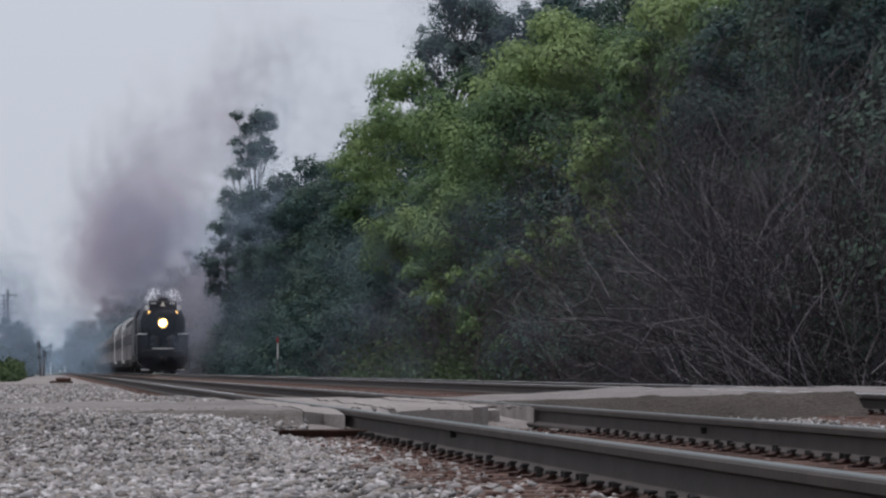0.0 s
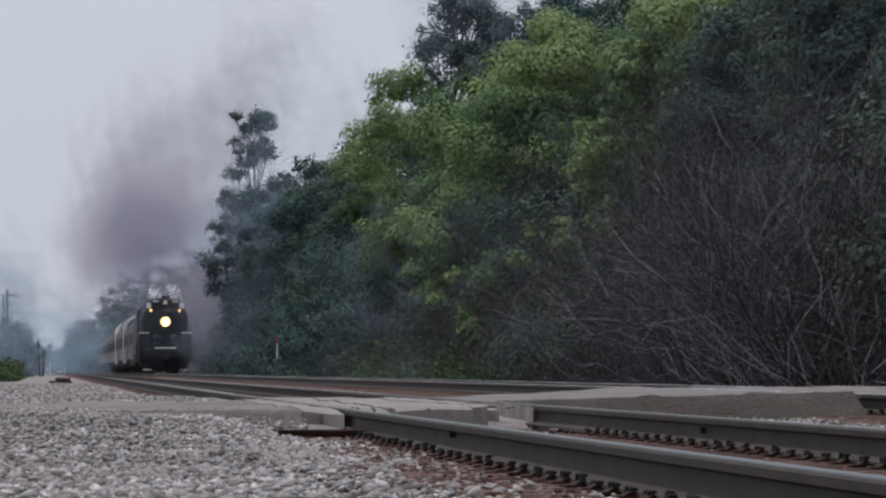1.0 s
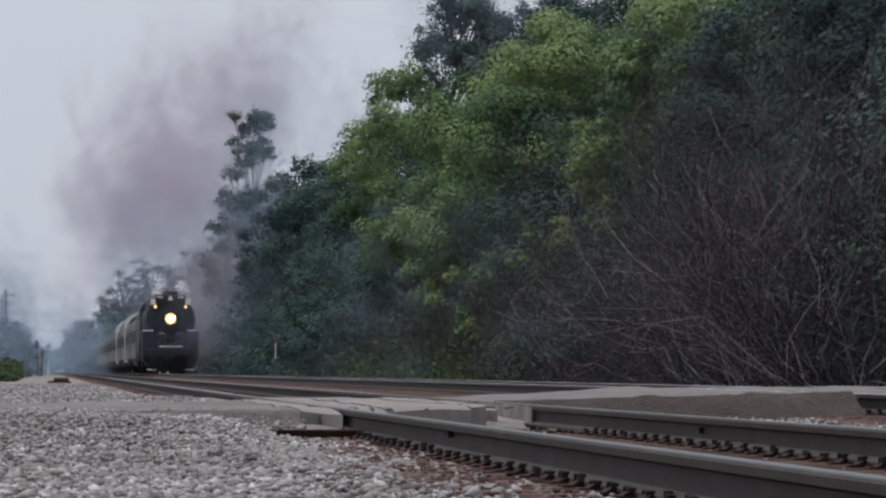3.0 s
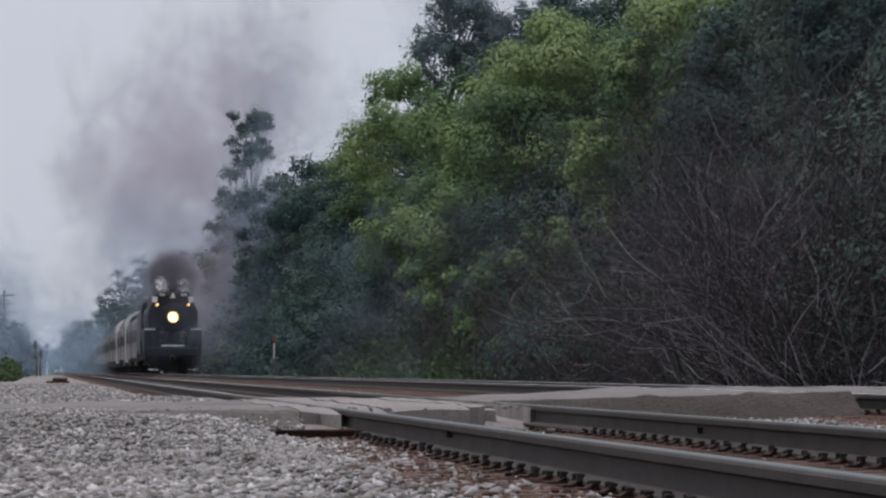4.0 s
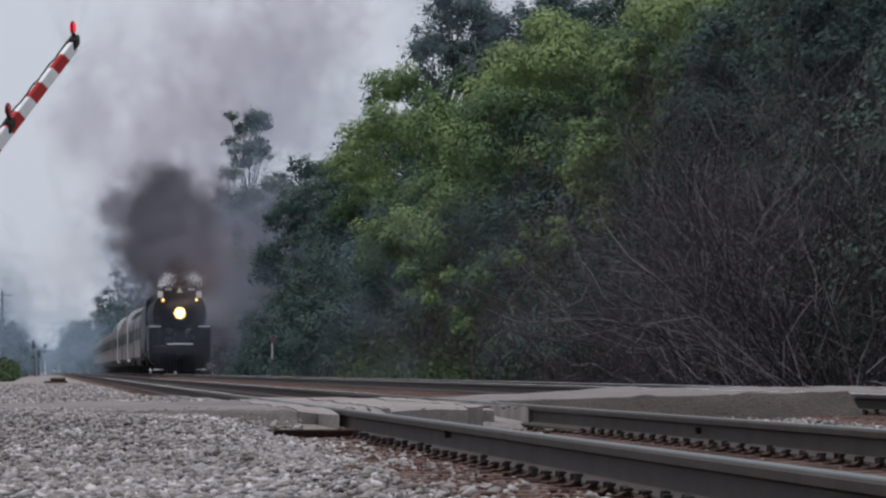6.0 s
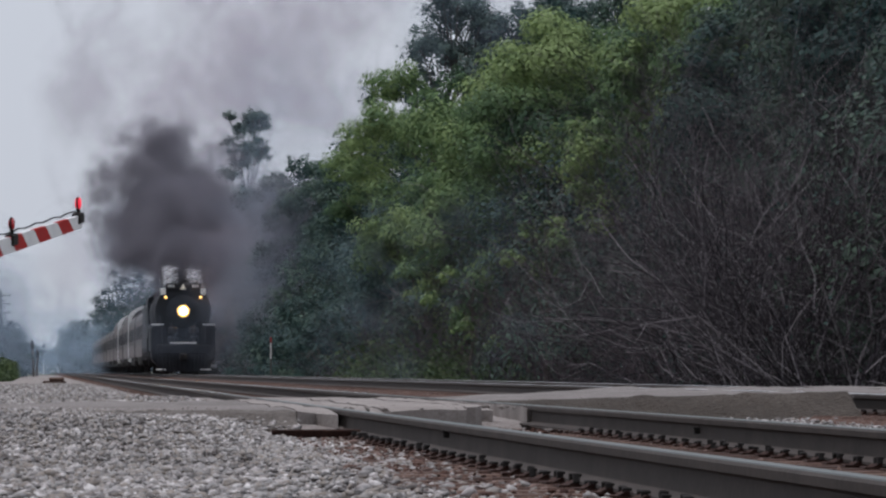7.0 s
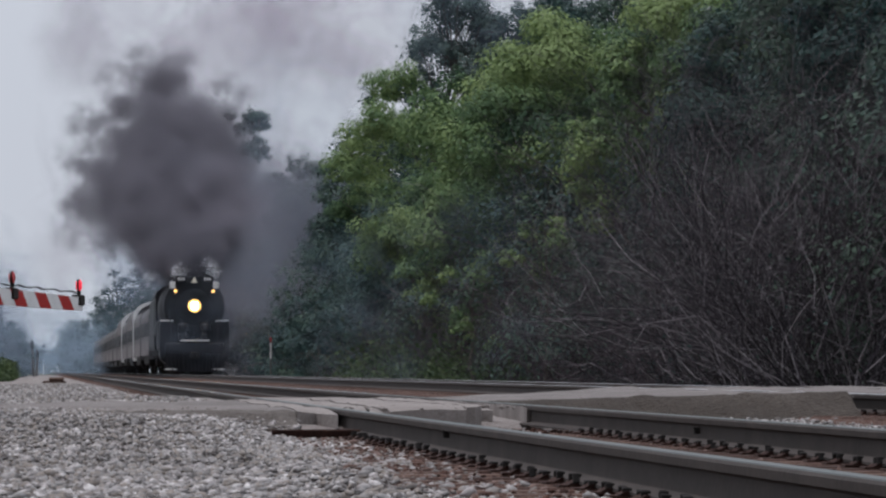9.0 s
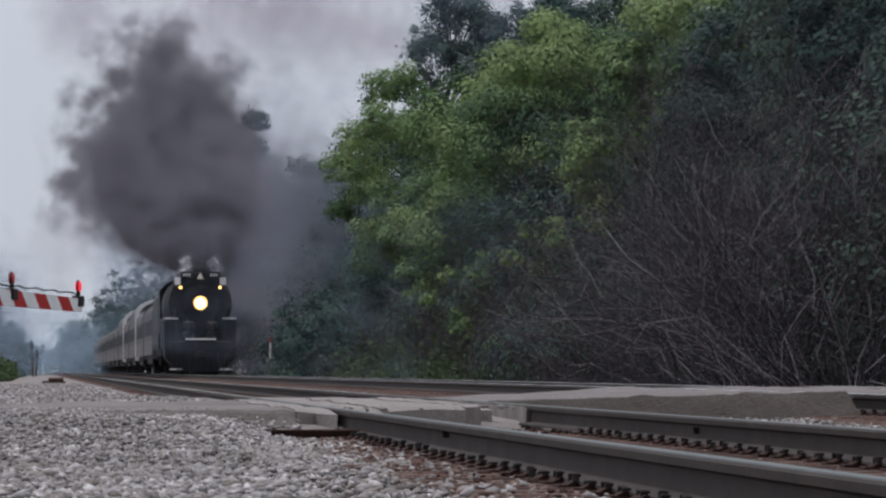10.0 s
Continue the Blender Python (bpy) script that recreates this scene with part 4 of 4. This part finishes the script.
        part("firebox_side", Shape().box(1.2 * s - 0.3, 1.2 * s + 0.3, 9.5, 12.4, 1.2, 2.6, 0.05), BLACK, e)
        for wy in (5.0, 6.8, 8.6, 10.4):
            wheel = part("driving_wheel", Shape().lathe([(0.2, -0.12), (0.76, -0.1), (0.87, -0.08), (0.87, 0.05), (0.9, 0.07), (0.9, 0.1), (0.2, 0.12)], 24, (0, 0, 0), "x").box(-0.15, 0.15, -0.1, 0.1, 0.2, 0.5, 0.02), UNDER, e)
            drivers.append((wheel, 0.75 * s, wy))
        for wy in (2.6, 13.2, 14.6):
            part("truck_wheel", Shape().lathe([(0.1, -0.08), (0.44, -0.07), (0.45, 0.05), (0.48, 0.08), (0.1, 0.09)], 20, (0.75 * s, wy, 0.47), "x"), UNDER, e)
    beam = part("pilot_beam", Shape().box(-1.35, 1.35, 0.30, 0.62, 1.02, 1.48, 0.03), BLACK, e)
    deck = part("pilot_deck", Shape().box(-0.66, 0.66, 0.2, 1.6, 1.5, 1.58, 0.01), BLACK, e)
    part("white_edge", Shape().box(-0.66, 0.66, 0.175, 0.198, 1.545, 1.61, 0.004), WHITE, deck, "white painted edge")
    pilot = part("pilot", Shape().extrude([(-1.3, 1.02), (-1.24, 0.4), (-1.05, 0.14), (1.05, 0.14), (1.24, 0.4), (1.3, 1.02)], 0.34, 0.6), BLACK, e)
    for k in range(13):
        x = -1.08 + 0.18 * k
        part("pilot_slat", Shape().tube([(x, 0.3, 1.0), (x * 0.97, 0.16, 0.5), (x * 0.92, 0.1, 0.16)], [0.035, 0.03, 0.03], 5), BLACK, pilot)
    coupler = part("coupler", Shape().box(-0.14, 0.14, -0.05, 0.4, 0.75, 1.05, 0.04).box(-0.2, 0.06, -0.22, 0.02, 0.72, 1.06, 0.05).box(0.06, 0.22, -0.3, -0.02, 0.74, 1.04, 0.04), UNDER, e)
    part("main_frame", Shape().box(-0.55, 0.55, 0.6, 15, 0.6, 1.5, 0.03), UNDER, e)
    part("smokebox_saddle", Shape().extrude([(-0.9, 1.3), (-0.7, 1.9), (-0.85, 2.3), (0.85, 2.3), (0.7, 1.9), (0.9, 1.3)], 1.5, 3.0), BLACK, e)
    part("cab_front", Shape().box(-1.5, 1.5, 12.4, 12.5, 2.5, 3.8, 0.02), BLACK, e)
    part("cab_roof", Shape().extrude([(-1.6, 3.7), (-1.52, 3.95), (-1.2, 4.25), (-0.6, 4.45), (0, 4.5), (0.6, 4.45), (1.2, 4.25), (1.52, 3.95), (1.6, 3.7), (0, 3.8)], 12.2, 15.6), BLACK, e)
    return e


def build_tender():
    t = tagged(new("tender"), "black coal tender coupled behind the locomotive", "tender")
    part("tank", Shape().extrude([(-1.5, 1.2), (-1.55, 1.4), (-1.55, 3.6), (-1.3, 3.9), (1.3, 3.9), (1.55, 3.6), (1.55, 1.4), (1.5, 1.2)], 0.3, 12.8), BLACK, t)
    coal = Shape()
    r = random.Random(2)
    for i in range(140):
        k = r.uniform(0.12, 0.3)
        coal.lathe([(0.01, -k), (k * 0.8, -k * 0.5), (k, 0.1 * k), (k * 0.5, k * 0.7), (0.01, k * 0.8)], 6, (r.uniform(-1.1, 1.1), r.uniform(1, 7), 3.9 + r.uniform(0, 0.25)))
    part("coal", coal, BLACK, t, "heap of black coal")
    part("frame", Shape().box(-1.4, 1.4, 0, 13, 0.9, 1.2, 0.03), UNDER, t)
    for y in (2, 3.7, 9.3, 11):
        for s in (-0.75, 0.75):
            part("wheel", Shape().lathe([(0.1, -0.08), (0.44, -0.07), (0.45, 0.05), (0.48, 0.08), (0.1, 0.09)], 18, (s, y, 0.48), "x"), UNDER, t)
    return t


def build_car(label, tall, body_mat, trim, length=25.2):
    """A passenger car: body with a rounded roof, window band, corner trim and trucks."""
    c = tagged(new("passenger_car"), label, "railway car", "cars of the train")
    w, z0, zs = 1.5, 1.0, 3.0 * tall
    roof = [(w, zs)] + [(w * math.cos(a), zs + 0.9 * tall * math.sin(a) ** 0.9) for a in [math.pi * k / 14 for k in range(1, 14)]] + [(-w, zs)]
    part("body", Shape().extrude([(-w, z0), (w, z0), (w, zs), (-w, zs)], 0.25, length), body_mat, c)
    part("roof", Shape().extrude([(-w - 0.02, zs + 0.002), (w + 0.02, zs + 0.002)] + [(x * 1.01, z + 0.004) for x, z in roof], 0.2, length + 0.05), CAR_ROOF, c, "sooty grey rounded roof")
    arch = [(-w - 0.03, 0.8)] + [(x * 1.03, z + 0.06) for x, z in roof[::-1]] + [(w + 0.03, 0.8)]
    arch += [(x * 0.84, z * 0.965) for x, z in arch[::-1]]
    part("end_trim", Shape().extrude(arch, 0.0, 0.24), trim, c, "arched end frame")
    part("vestibule", Shape().extrude([(-0.55, 0.9), (0.55, 0.9), (0.55, 3.0), (-0.55, 3.0)], -0.35, 0.2), UNDER, c)
    for s in (-1, 1):
        for k in range(10):
            y = 2.2 + 2.15 * k
            part("window", Shape().box(s * 1.502 - 0.02, s * 1.502 + 0.02, y, y + 1.55, 2.0, 2.75, 0.01), CAR_GLASS, c, "dark tinted window")
        part("belt_rail", Shape().box(s * 1.51 - 0.02, s * 1.51 + 0.02, 0.3, length - 0.1, 1.82, 1.9, 0.006), CAR_ROOF, c)
        part("skirt", Shape().box(s * 1.38 - 0.04, s * 1.38 + 0.04, 5.5, length - 5.5, 0.55, 1.0, 0.01), UNDER, c)
        part("door", Shape().box(s * 1.505 - 0.02, s * 1.505 + 0.02, 0.55, 1.45, 1.1, 3.0, 0.01), CAR_ROOF, c, "dark side door")
    for y in (2.6, 4.9, length - 4.9, length - 2.6):
        for s in (-0.75, 0.75):
            part("wheel", Shape().lathe([(0.1, -0.08), (0.44, -0.07), (0.45, 0.05), (0.48, 0.08), (0.1, 0.09)], 16, (s, y, 0.48), "x"), UNDER, c)
    for y in (3.7, length - 3.7):
        part("truck_frame", Shape().box(-1.1, 1.1, y - 1.7, y + 1.7, 0.45, 0.85, 0.05), UNDER, c)
    return c


# ---- crossing gate and trackside things ----
GATE_PIVOT = Vector((-0.905, 30.2, 0.715))
GATE_DIR = Vector((0.19, 0.982, 0)).normalized()
ARM = 5.9


def build_gate():
    gate = tagged(new("crossing_gate"), "railway crossing gate with a red and white striped arm coming down", "crossing gate")
    gate.location = (GATE_PIVOT.x, GATE_PIVOT.y, -0.3)
    up = GATE_PIVOT.z + 0.3
    part("pole", Shape().lathe([(0.2, 0), (0.2, 0.06), (0.065, 0.1), (0.065, 3.6), (0.01, 3.66)], 14, (-0.34, 0, 0)), CAR_PALE, gate, "grey metal pole", True)
    part("mechanism", Shape().box(-0.5, -0.03, -0.2, 0.2, up - 0.3, up + 0.22, 0.03), CAR_PALE, gate, "grey mechanism housing")
    arm = part("arm", Shape().box(-0.011, 0.011, -0.5, ARM - 0.02, -0.036, 0.036, 0.004), GATE_WHITE, gate, "red and white striped arm")
    part("counterweight", Shape().box(-0.06, 0.02, -1.0, -0.45, -0.12, 0.12, 0.02), UNDER, arm, "dark counterweight")
    # slanted stripes, each a sheet wrapped round the arm
    n, pitch = 15, ARM / 15
    for k in range(n):
        y0, y1 = ARM - pitch * (k + 1), ARM - pitch * k
        h0, h1 = 0.062 - 0.018 * y0 / ARM, 0.062 - 0.018 * y1 / ARM
        sl = 0.10 if k < n - 1 else 0.0
        se = 0.10 if k > 0 else 0.0
        v = []
        for x in (-0.014, 0.014):
            v += [(x, y0 + sl, -h0), (x, y1 + se, -h1), (x, y1 - se, h1), (x, y0 - sl, h0)]
        f = [(3, 2, 1, 0), (4, 5, 6, 7), (0, 1, 5, 4), (1, 2, 6, 5), (2, 3, 7, 6), (3, 0, 4, 7)]
        part("stripe", Shape().add(v, f), GATE_WHITE if k % 2 == 0 else RED_PAINT, arm, "white stripe" if k % 2 == 0 else "red stripe")
    for i, y in enumerate((ARM - 0.06, ARM - 2.32, ARM - 4.6)):
        part("lamp_bracket", Shape().box(-0.03, 0.03, y - 0.09, y + 0.07, -0.01, 0.062, 0.008).lathe([(0.014, 0.05), (0.014, 0.09)], 8, (0, y, 0)), UNDER, arm, "dark lamp bracket")
        part("lamp", Shape().lathe([(0.007, -0.019), (0.027, -0.017), (0.038, -0.009), (0.038, 0.009), (0.027, 0.017), (0.007, 0.019)], 16, (0, y, 0.125), "x"), RED_GLOW if i != 1 else RED_LENS, arm, "round red lamp")
        part("hood", Shape().lathe([(0.041, -0.008), (0.041, 0.006)], 16, (0, y, 0.127), "x"), UNDER, arm, "dark lamp rim")
    wire = [(0, ARM - 0.12 - 0.2 * k, 0.058 + 0.014 * math.sin(k * 1.1) ** 2 + 0.012) for k in range(28)]
    part("cable", Shape().tube(wire, [0.006] * len(wire), 4), UNDER, arm, "thin lamp cable")
    return arm


def build_trackside():
    marker = tagged(new("marker_post"), "slim white trackside marker post with a red top", "post")
    marker.location = (8.6, 208, -0.3)
    part("post", Shape().box(-0.026, 0.026, -0.026, 0.026, -0.05, 1.0, 0.008), POLE, marker, "dark lower post")
    part("white_panel", Shape().box(-0.03, 0.03, -0.028, 0.028, 1.0, 1.62, 0.008), CAR_PALE, marker, "white upper panel")
    part("cap", Shape().box(-0.032, 0.032, -0.03, 0.03, 1.62, 1.84, 0.008), RED_PAINT, marker, "red top")
    for x, y, h, lean in ((-1.25, 470, 3.3, -3), (-1.05, 500, 2.6, 1.5)):
        p = tagged(new("wooden_post"), "dark leaning wooden post beside the track", "post")
        p.location, p.rotation_euler.y = (x, y, -0.35), radians(lean)
        part("shaft", Shape().lathe([(0.12, 0), (0.1, h * 0.6), (0.085, h), (0.02, h + 0.04)], 8), POLE, p)
        part("sign_plate", Shape().box(-0.14, 0.14, -0.1, -0.06, h - 0.75, h - 0.1, 0.01), RUST, p, "rusty plate")
    plank = tagged(new("plank"), "dark oily plank lying beside the near rail", "plank")
    plank.location = (1.55, 30.8, -0.135)
    part("board", Shape().box(-0.27, 0.27, -0.12, 0.12, -0.02, 0.034, 0.006), RUST, plank)
    pile = tagged(new("tie_pile"), "low pile of old dark railway ties on the gravel", "wood pile")
    pile.location = (0.2, 150, -0.12)
    for k, (dx, z) in enumerate(((-0.02, 0.0), (0.03, 0.15))):
        part("old_tie", Shape().box(dx - 0.34 + 0.12 * k, dx + 0.32 - 0.10 * k, -1.2, 1.2, z * 0.6, z * 0.6 + 0.088, 0.035), TIE_WOOD, pile)
    sig = tagged(new("railway_signal"), "far pale signal mast with dark heads", "signal")
    sig.location = (-0.75, 900, -0.3)
    part("mast", Shape().lathe([(0.12, 0), (0.1, 5)], 8), WHITE, sig)
    for z in (2.6, 3.8, 4.7):
        part("signal_head", Shape().box(-0.3, 0.3, -0.2, 0.1, z - 0.35, z + 0.35, 0.05), UNDER, sig)
    for x, y, h in ((-4.9, 560, 9.0), (-6.4, 680, 10.0)):
        p = tagged(new("utility_pole"), "tall weathered wooden utility pole with crossarms", "utility pole")
        p.location = (x, y, -0.4)
        part("shaft", Shape().lathe([(0.17, 0), (0.12, h), (0.05, h + 0.1)], 8), POLE, p)
        for z in (h - 0.5, h - 1.4, h - 2.3):
            arm = part("crossarm", Shape().box(-1.0, 1.0, -0.06, 0.06, z - 0.06, z + 0.06, 0.01), POLE, p)
            for xx in (-0.9, -0.5, 0.5, 0.9):
                part("insulator", Shape().lathe([(0.03, z + 0.06), (0.05, z + 0.12), (0.02, z + 0.2)], 6, (xx, 0, 0)), WHITE, arm)


# ---- smoke, built in puffs of fine specks ----
def puff_mesh(name, seed, n, sigma, limit, size, mat):
    rng = np.random.default_rng(seed)
    knots = rng.normal(size=(7, 3)) * sigma * 0.7
    c = knots[rng.integers(0, 7, n * 3)] + rng.normal(size=(n * 3, 3)) * sigma * rng.uniform(0.4, 0.8, (n * 3, 1))
    c = c[np.linalg.norm(c, axis=1) < limit][:n]
    return soft_flakes(rng, c, size * rng.uniform(0.6, 1.4, len(c)), name, mat)


def build_puffs():
    fresh = [puff_mesh("smoke_puff", 100 + i, 44, 0.55, 1.0, 1.25, SMOKE) for i in range(5)]
    old = [puff_mesh("smoke_puff", 120 + i, 34, 2.3, 5.5, 5.0, OLD_SMOKE) for i in range(4)]
    puffs = []
    rng = random.Random(21)
    n = 165
    for i in range(n):
        te = 3.55 + 6.3 * i / n
        ob = tagged(new("smoke_puff"), "puff of dark grey coal smoke rising from the stack", "smoke", "smoke puffs")
        lobes = []
        for k in range(4):
            lobe = new("smoke_lobe", fresh[(i + k) % 5])
            lobe.parent = ob
            d = Vector((rng.gauss(0, 1), rng.gauss(0, 1), rng.gauss(0, 0.8))).normalized() * rng.uniform(0.8, 1.7)
            lobes.append((lobe, d, rng.uniform(-70, 70)))
        a = rng.uniform(0, 2 * math.pi)
        puffs.append((ob, te, math.sqrt(rng.random()) * (0.7 if te < 4.6 else 1.0), a, rng.uniform(0.62, 1.04), rng.uniform(-60, 60), lobes))
    drift = []
    for i in range(30):
        ob = tagged(new("smoke_puff", old[i % 4]), "thin lilac-grey smoke drifting above the train", "smoke", "smoke puffs")
        drift.append((ob, i / 30, rng.gauss(0, 1), rng.gauss(0, 1), rng.gauss(0, 1), rng.uniform(-40, 40)))
    low = [puff_mesh("smoke_puff", 130 + i, 50, 1.5, 3.2, 3.4, VEIL) for i in range(3)]
    veil = []
    for i in range(44):
        ob = tagged(new("smoke_puff", low[i % 3]), "thin blue-grey smoke sinking along the trees beside the train", "smoke", "smoke puffs")
        veil.append((ob, -10 + 140 * (i / 44) ** 1.3, rng.gauss(0, 0.8), rng.random(), rng.uniform(-40, 40)))
    white = puff_mesh("steam_puff", 140, 30, 0.17, 0.42, 0.5, STEAM)
    steam = []
    for x, y, z in ((-0.72, 1.6, 4.75), (-0.62, 1.7, 5.05), (0.72, 1.6, 4.8), (0.64, 1.7, 5.1), (1.7, 1.9, 0.45)):
        steam.append((tagged(new("steam_puff", white), "small wisp of white steam leaking from the locomotive", "steam", "steam wisps"), x, y, z))
    return puffs, drift, veil, steam


# Soft pale flakes are added as the air's haze, to pale the distance.
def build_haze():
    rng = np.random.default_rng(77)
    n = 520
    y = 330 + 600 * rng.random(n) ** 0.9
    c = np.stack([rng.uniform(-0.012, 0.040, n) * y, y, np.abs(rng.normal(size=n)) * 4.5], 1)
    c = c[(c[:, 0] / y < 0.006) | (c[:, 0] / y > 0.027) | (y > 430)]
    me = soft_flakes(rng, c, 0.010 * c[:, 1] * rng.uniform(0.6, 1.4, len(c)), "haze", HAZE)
    tagged(new("haze", me), "pale blue-grey flakes added as distance haze over the far track", "haze", kind="stuff")
    # thinner haze flakes added to lift the darks of engine, brush and trees
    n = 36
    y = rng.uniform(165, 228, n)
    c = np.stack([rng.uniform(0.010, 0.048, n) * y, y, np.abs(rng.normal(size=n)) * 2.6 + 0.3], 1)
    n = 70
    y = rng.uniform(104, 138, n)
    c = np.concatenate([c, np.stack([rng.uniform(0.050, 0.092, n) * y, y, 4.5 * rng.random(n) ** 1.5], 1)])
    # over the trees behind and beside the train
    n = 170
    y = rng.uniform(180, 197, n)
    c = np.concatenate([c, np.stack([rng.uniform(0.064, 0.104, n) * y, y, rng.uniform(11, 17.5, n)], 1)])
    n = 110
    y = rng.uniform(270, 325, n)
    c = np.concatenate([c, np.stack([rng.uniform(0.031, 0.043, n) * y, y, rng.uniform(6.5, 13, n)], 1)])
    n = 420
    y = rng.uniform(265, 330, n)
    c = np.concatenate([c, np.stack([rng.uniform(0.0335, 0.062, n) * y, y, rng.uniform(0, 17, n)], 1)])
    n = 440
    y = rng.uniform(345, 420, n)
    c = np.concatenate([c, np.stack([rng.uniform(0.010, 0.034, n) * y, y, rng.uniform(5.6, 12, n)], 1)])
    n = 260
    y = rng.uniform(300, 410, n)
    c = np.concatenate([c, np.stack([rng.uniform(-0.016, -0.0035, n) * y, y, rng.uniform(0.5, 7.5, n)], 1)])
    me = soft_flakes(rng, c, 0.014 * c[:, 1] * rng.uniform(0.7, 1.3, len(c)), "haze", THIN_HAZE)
    tagged(new("haze", me), "thin bluish flakes added as air haze before the train and trees", "haze", kind="stuff")


build_ground()
build_crossing()
build_woods()
engine = build_engine()
tender = build_tender()
train = [(engine, 0.0), (tender, 15.8)]
kinds = [("tall dusty silver passenger car with a pale arched end", 1.13, STEEL_CAR, WHITE), ("dusty passenger car with dark windows", 1.0, STEEL_CAR, CAR_ROOF)]
models = [build_car(*kinds[0]), build_car(*kinds[1])]
gap = 30.5
for i in range(13):
    k = 0 if i in (2, 4) else 1
    train.append((models[k] if i in (0, 2) else copy_thing(models[k], Matrix()), gap + 26.2 * i))
gate_arm = build_gate()
build_trackside()
puffs, drift, veil, steam = build_puffs()
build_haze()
near_track = build_track(2.55, 0.0, "near railway track with brown steel rails on wooden ties", 8.0, 150, [(32.7, 52.0)], RAIL_HEAD)
for x, y, z in ((-0.80, 23.9, -0.035), (0.70, 27.0, -0.055)):
    part("rail_clamp", Shape().box(x + 0.004, x + 0.035, y - 0.014, y + 0.014, z - 0.006, z + 0.006, 0.002).box(x + 0.008, x + 0.035, y - 0.006, y + 0.006, z - 0.028, z, 0.002), UNDER, near_track, "small dark rail clamp")
far_track = build_track(6.72, TRAIN_Z, "farther railway track that the steam train runs on", 20.0, 130, [(39.5, 57.0)], POLISHED)
build_stones()

GATE = [(0.0, 82.0), (3.4, 82.0), (4.2, 72.0), (4.8, 52.0), (5.2, 37.0), (5.4, 30.4), (5.5, 27.8), (5.6, 25.4), (5.7, 23.2), (6.1, 14.6), (6.5, 7.4), (6.8, 4.85), (7.0, 5.05), (7.3, 5.2),
        (7.6, 4.7), (7.9, 4.05), (8.2, 2.9), (8.5, 1.7), (8.8, 0.1), (9.0, -0.33), (9.2, -0.4), (9.5, -0.25), (10.0, -0.4)]


def motions():
    """All that moves: the train, the gate's arm and the smoke."""
    times = [0, 1, 2, 3, 4, 5, 6, 7, 8, 9, 10]
    for ob, back in train:
        walk(ob, [(t, pose(TRAIN_X, front_at(t) + back, TRAIN_Z)) for t in times])
    for wheel, x, y in drivers:
        walk(wheel, [(k / 10, pose(x, y, 0.9, math.degrees((front_at(0) - front_at(k / 10)) / 0.9))) for k in range(101)])
    side = math.degrees(math.atan2(GATE_DIR.x, GATE_DIR.y))
    walk(gate_arm, [(t, pose(0, 0, GATE_PIVOT.z + 0.3, 0, 0, -side) @ pose(0, 0, 0, a)) for t, a in GATE])
    for ob, te, r, a, lift, spin, lobes in puffs:
        rows = [(t, pose(TRAIN_X, front_at(t) + 3.2 + abs(spin) / 8, 3.18)) for t in [k for k in (0, 2, 3, 4, 5, 6, 7, 8, 9) if k < te - 0.3] + [te - 0.2]]
        start = front_at(te) + 2.2
        for age in (0.12, 0.5, 1.0, 1.7, 2.6, 3.6, 4.8, 6.5):
            t = te + age
            wide = 3.0 * (1 - math.exp(-age)) + 0.36 * age
            rise = 12.9 * (age / 6.3) ** 0.75 * lift * (1.06 - 0.42 * r * r)
            carry = 8.0 * (1 - math.exp(-age / 0.9)) * 0.9
            x = TRAIN_X + r * wide * math.cos(a) * 1.05 - 0.12 * age
            y = start - carry + r * wide * math.sin(a)
            rows.append((t, pose(x, y, 4.5 + rise + 0.25 * r * wide * math.sin(a * 3), spin * age * 0.12, spin * age * 0.1, spin * age * 0.12)))
            if t > 10:
                break
        walk(ob, rows)
        for lobe, d, turn in lobes:
            rows = [(0.0, pose(0, 0, 0)), (te, pose(0, 0, 0))]
            for age in (0.6, 1.5, 3.0, 5.0, 7.0):
                rows.append((te + age, pose(*(d * (1.1 * (1 - math.exp(-age / 1.6)) + 0.06 * age)), turn * age * 0.1, turn * age * 0.08, 0)))
            walk(lobe, rows)
    for ob, u, gx, gy, gz, spin in drift:
        rows = []
        for t in (0, 2, 4, 6, 8, 10):
            if u < 0.62:
                x = 5.6 + gx * (1.45 + 0.75 * t) + 0.9 * t
                z = 10.4 + gz * (1.4 + 0.6 * t) + 1.4 * t
                y = 385 + gy * 10 - 4 * t
            elif u < 0.85:
                w = (u - 0.62) / 0.23
                x = 7.0 + 8.5 * w + gx * (0.8 + 0.15 * t) + 0.5 * t
                z = 13 + 9.5 * w + gz * (0.8 + 0.15 * t) + 0.8 * t
                y = 400 + gy * 10
            else:
                x = 9.2 + gx * 0.7 + 0.03 * t
                z = 3.5 + abs(gz) * 1.8 + 0.1 * t
                y = 345 + gy * 18 - 7 * t
            rows.append((t, pose(x, y, z, spin * t * 0.05, spin * t * 0.05, spin * t * 0.06)))
        walk(ob, rows)
    for ob, back, g, u, spin in veil:
        walk(ob, [(t, pose((11.3 if back < 18 else 11.0) + 0.6 * g + 0.012 * max(back, 0), front_at(t) + back, 0.4 + (4.6 + 0.38 * t) * u ** 1.3, spin * t * 0.04, spin * t * 0.05, spin * t * 0.05)) for t in (0, 2, 4, 6, 8, 10)])
    for k, (ob, x, y, z) in enumerate(steam):
        walk(ob, [(t, pose(TRAIN_X + x + 0.12 * math.sin(t * 2.1 + k), front_at(t) + y, z + 0.1 * math.sin(t * 1.7 + 2 * k), 25 * t, 18 * t, 30 * t)) for t in range(11)])


motions()
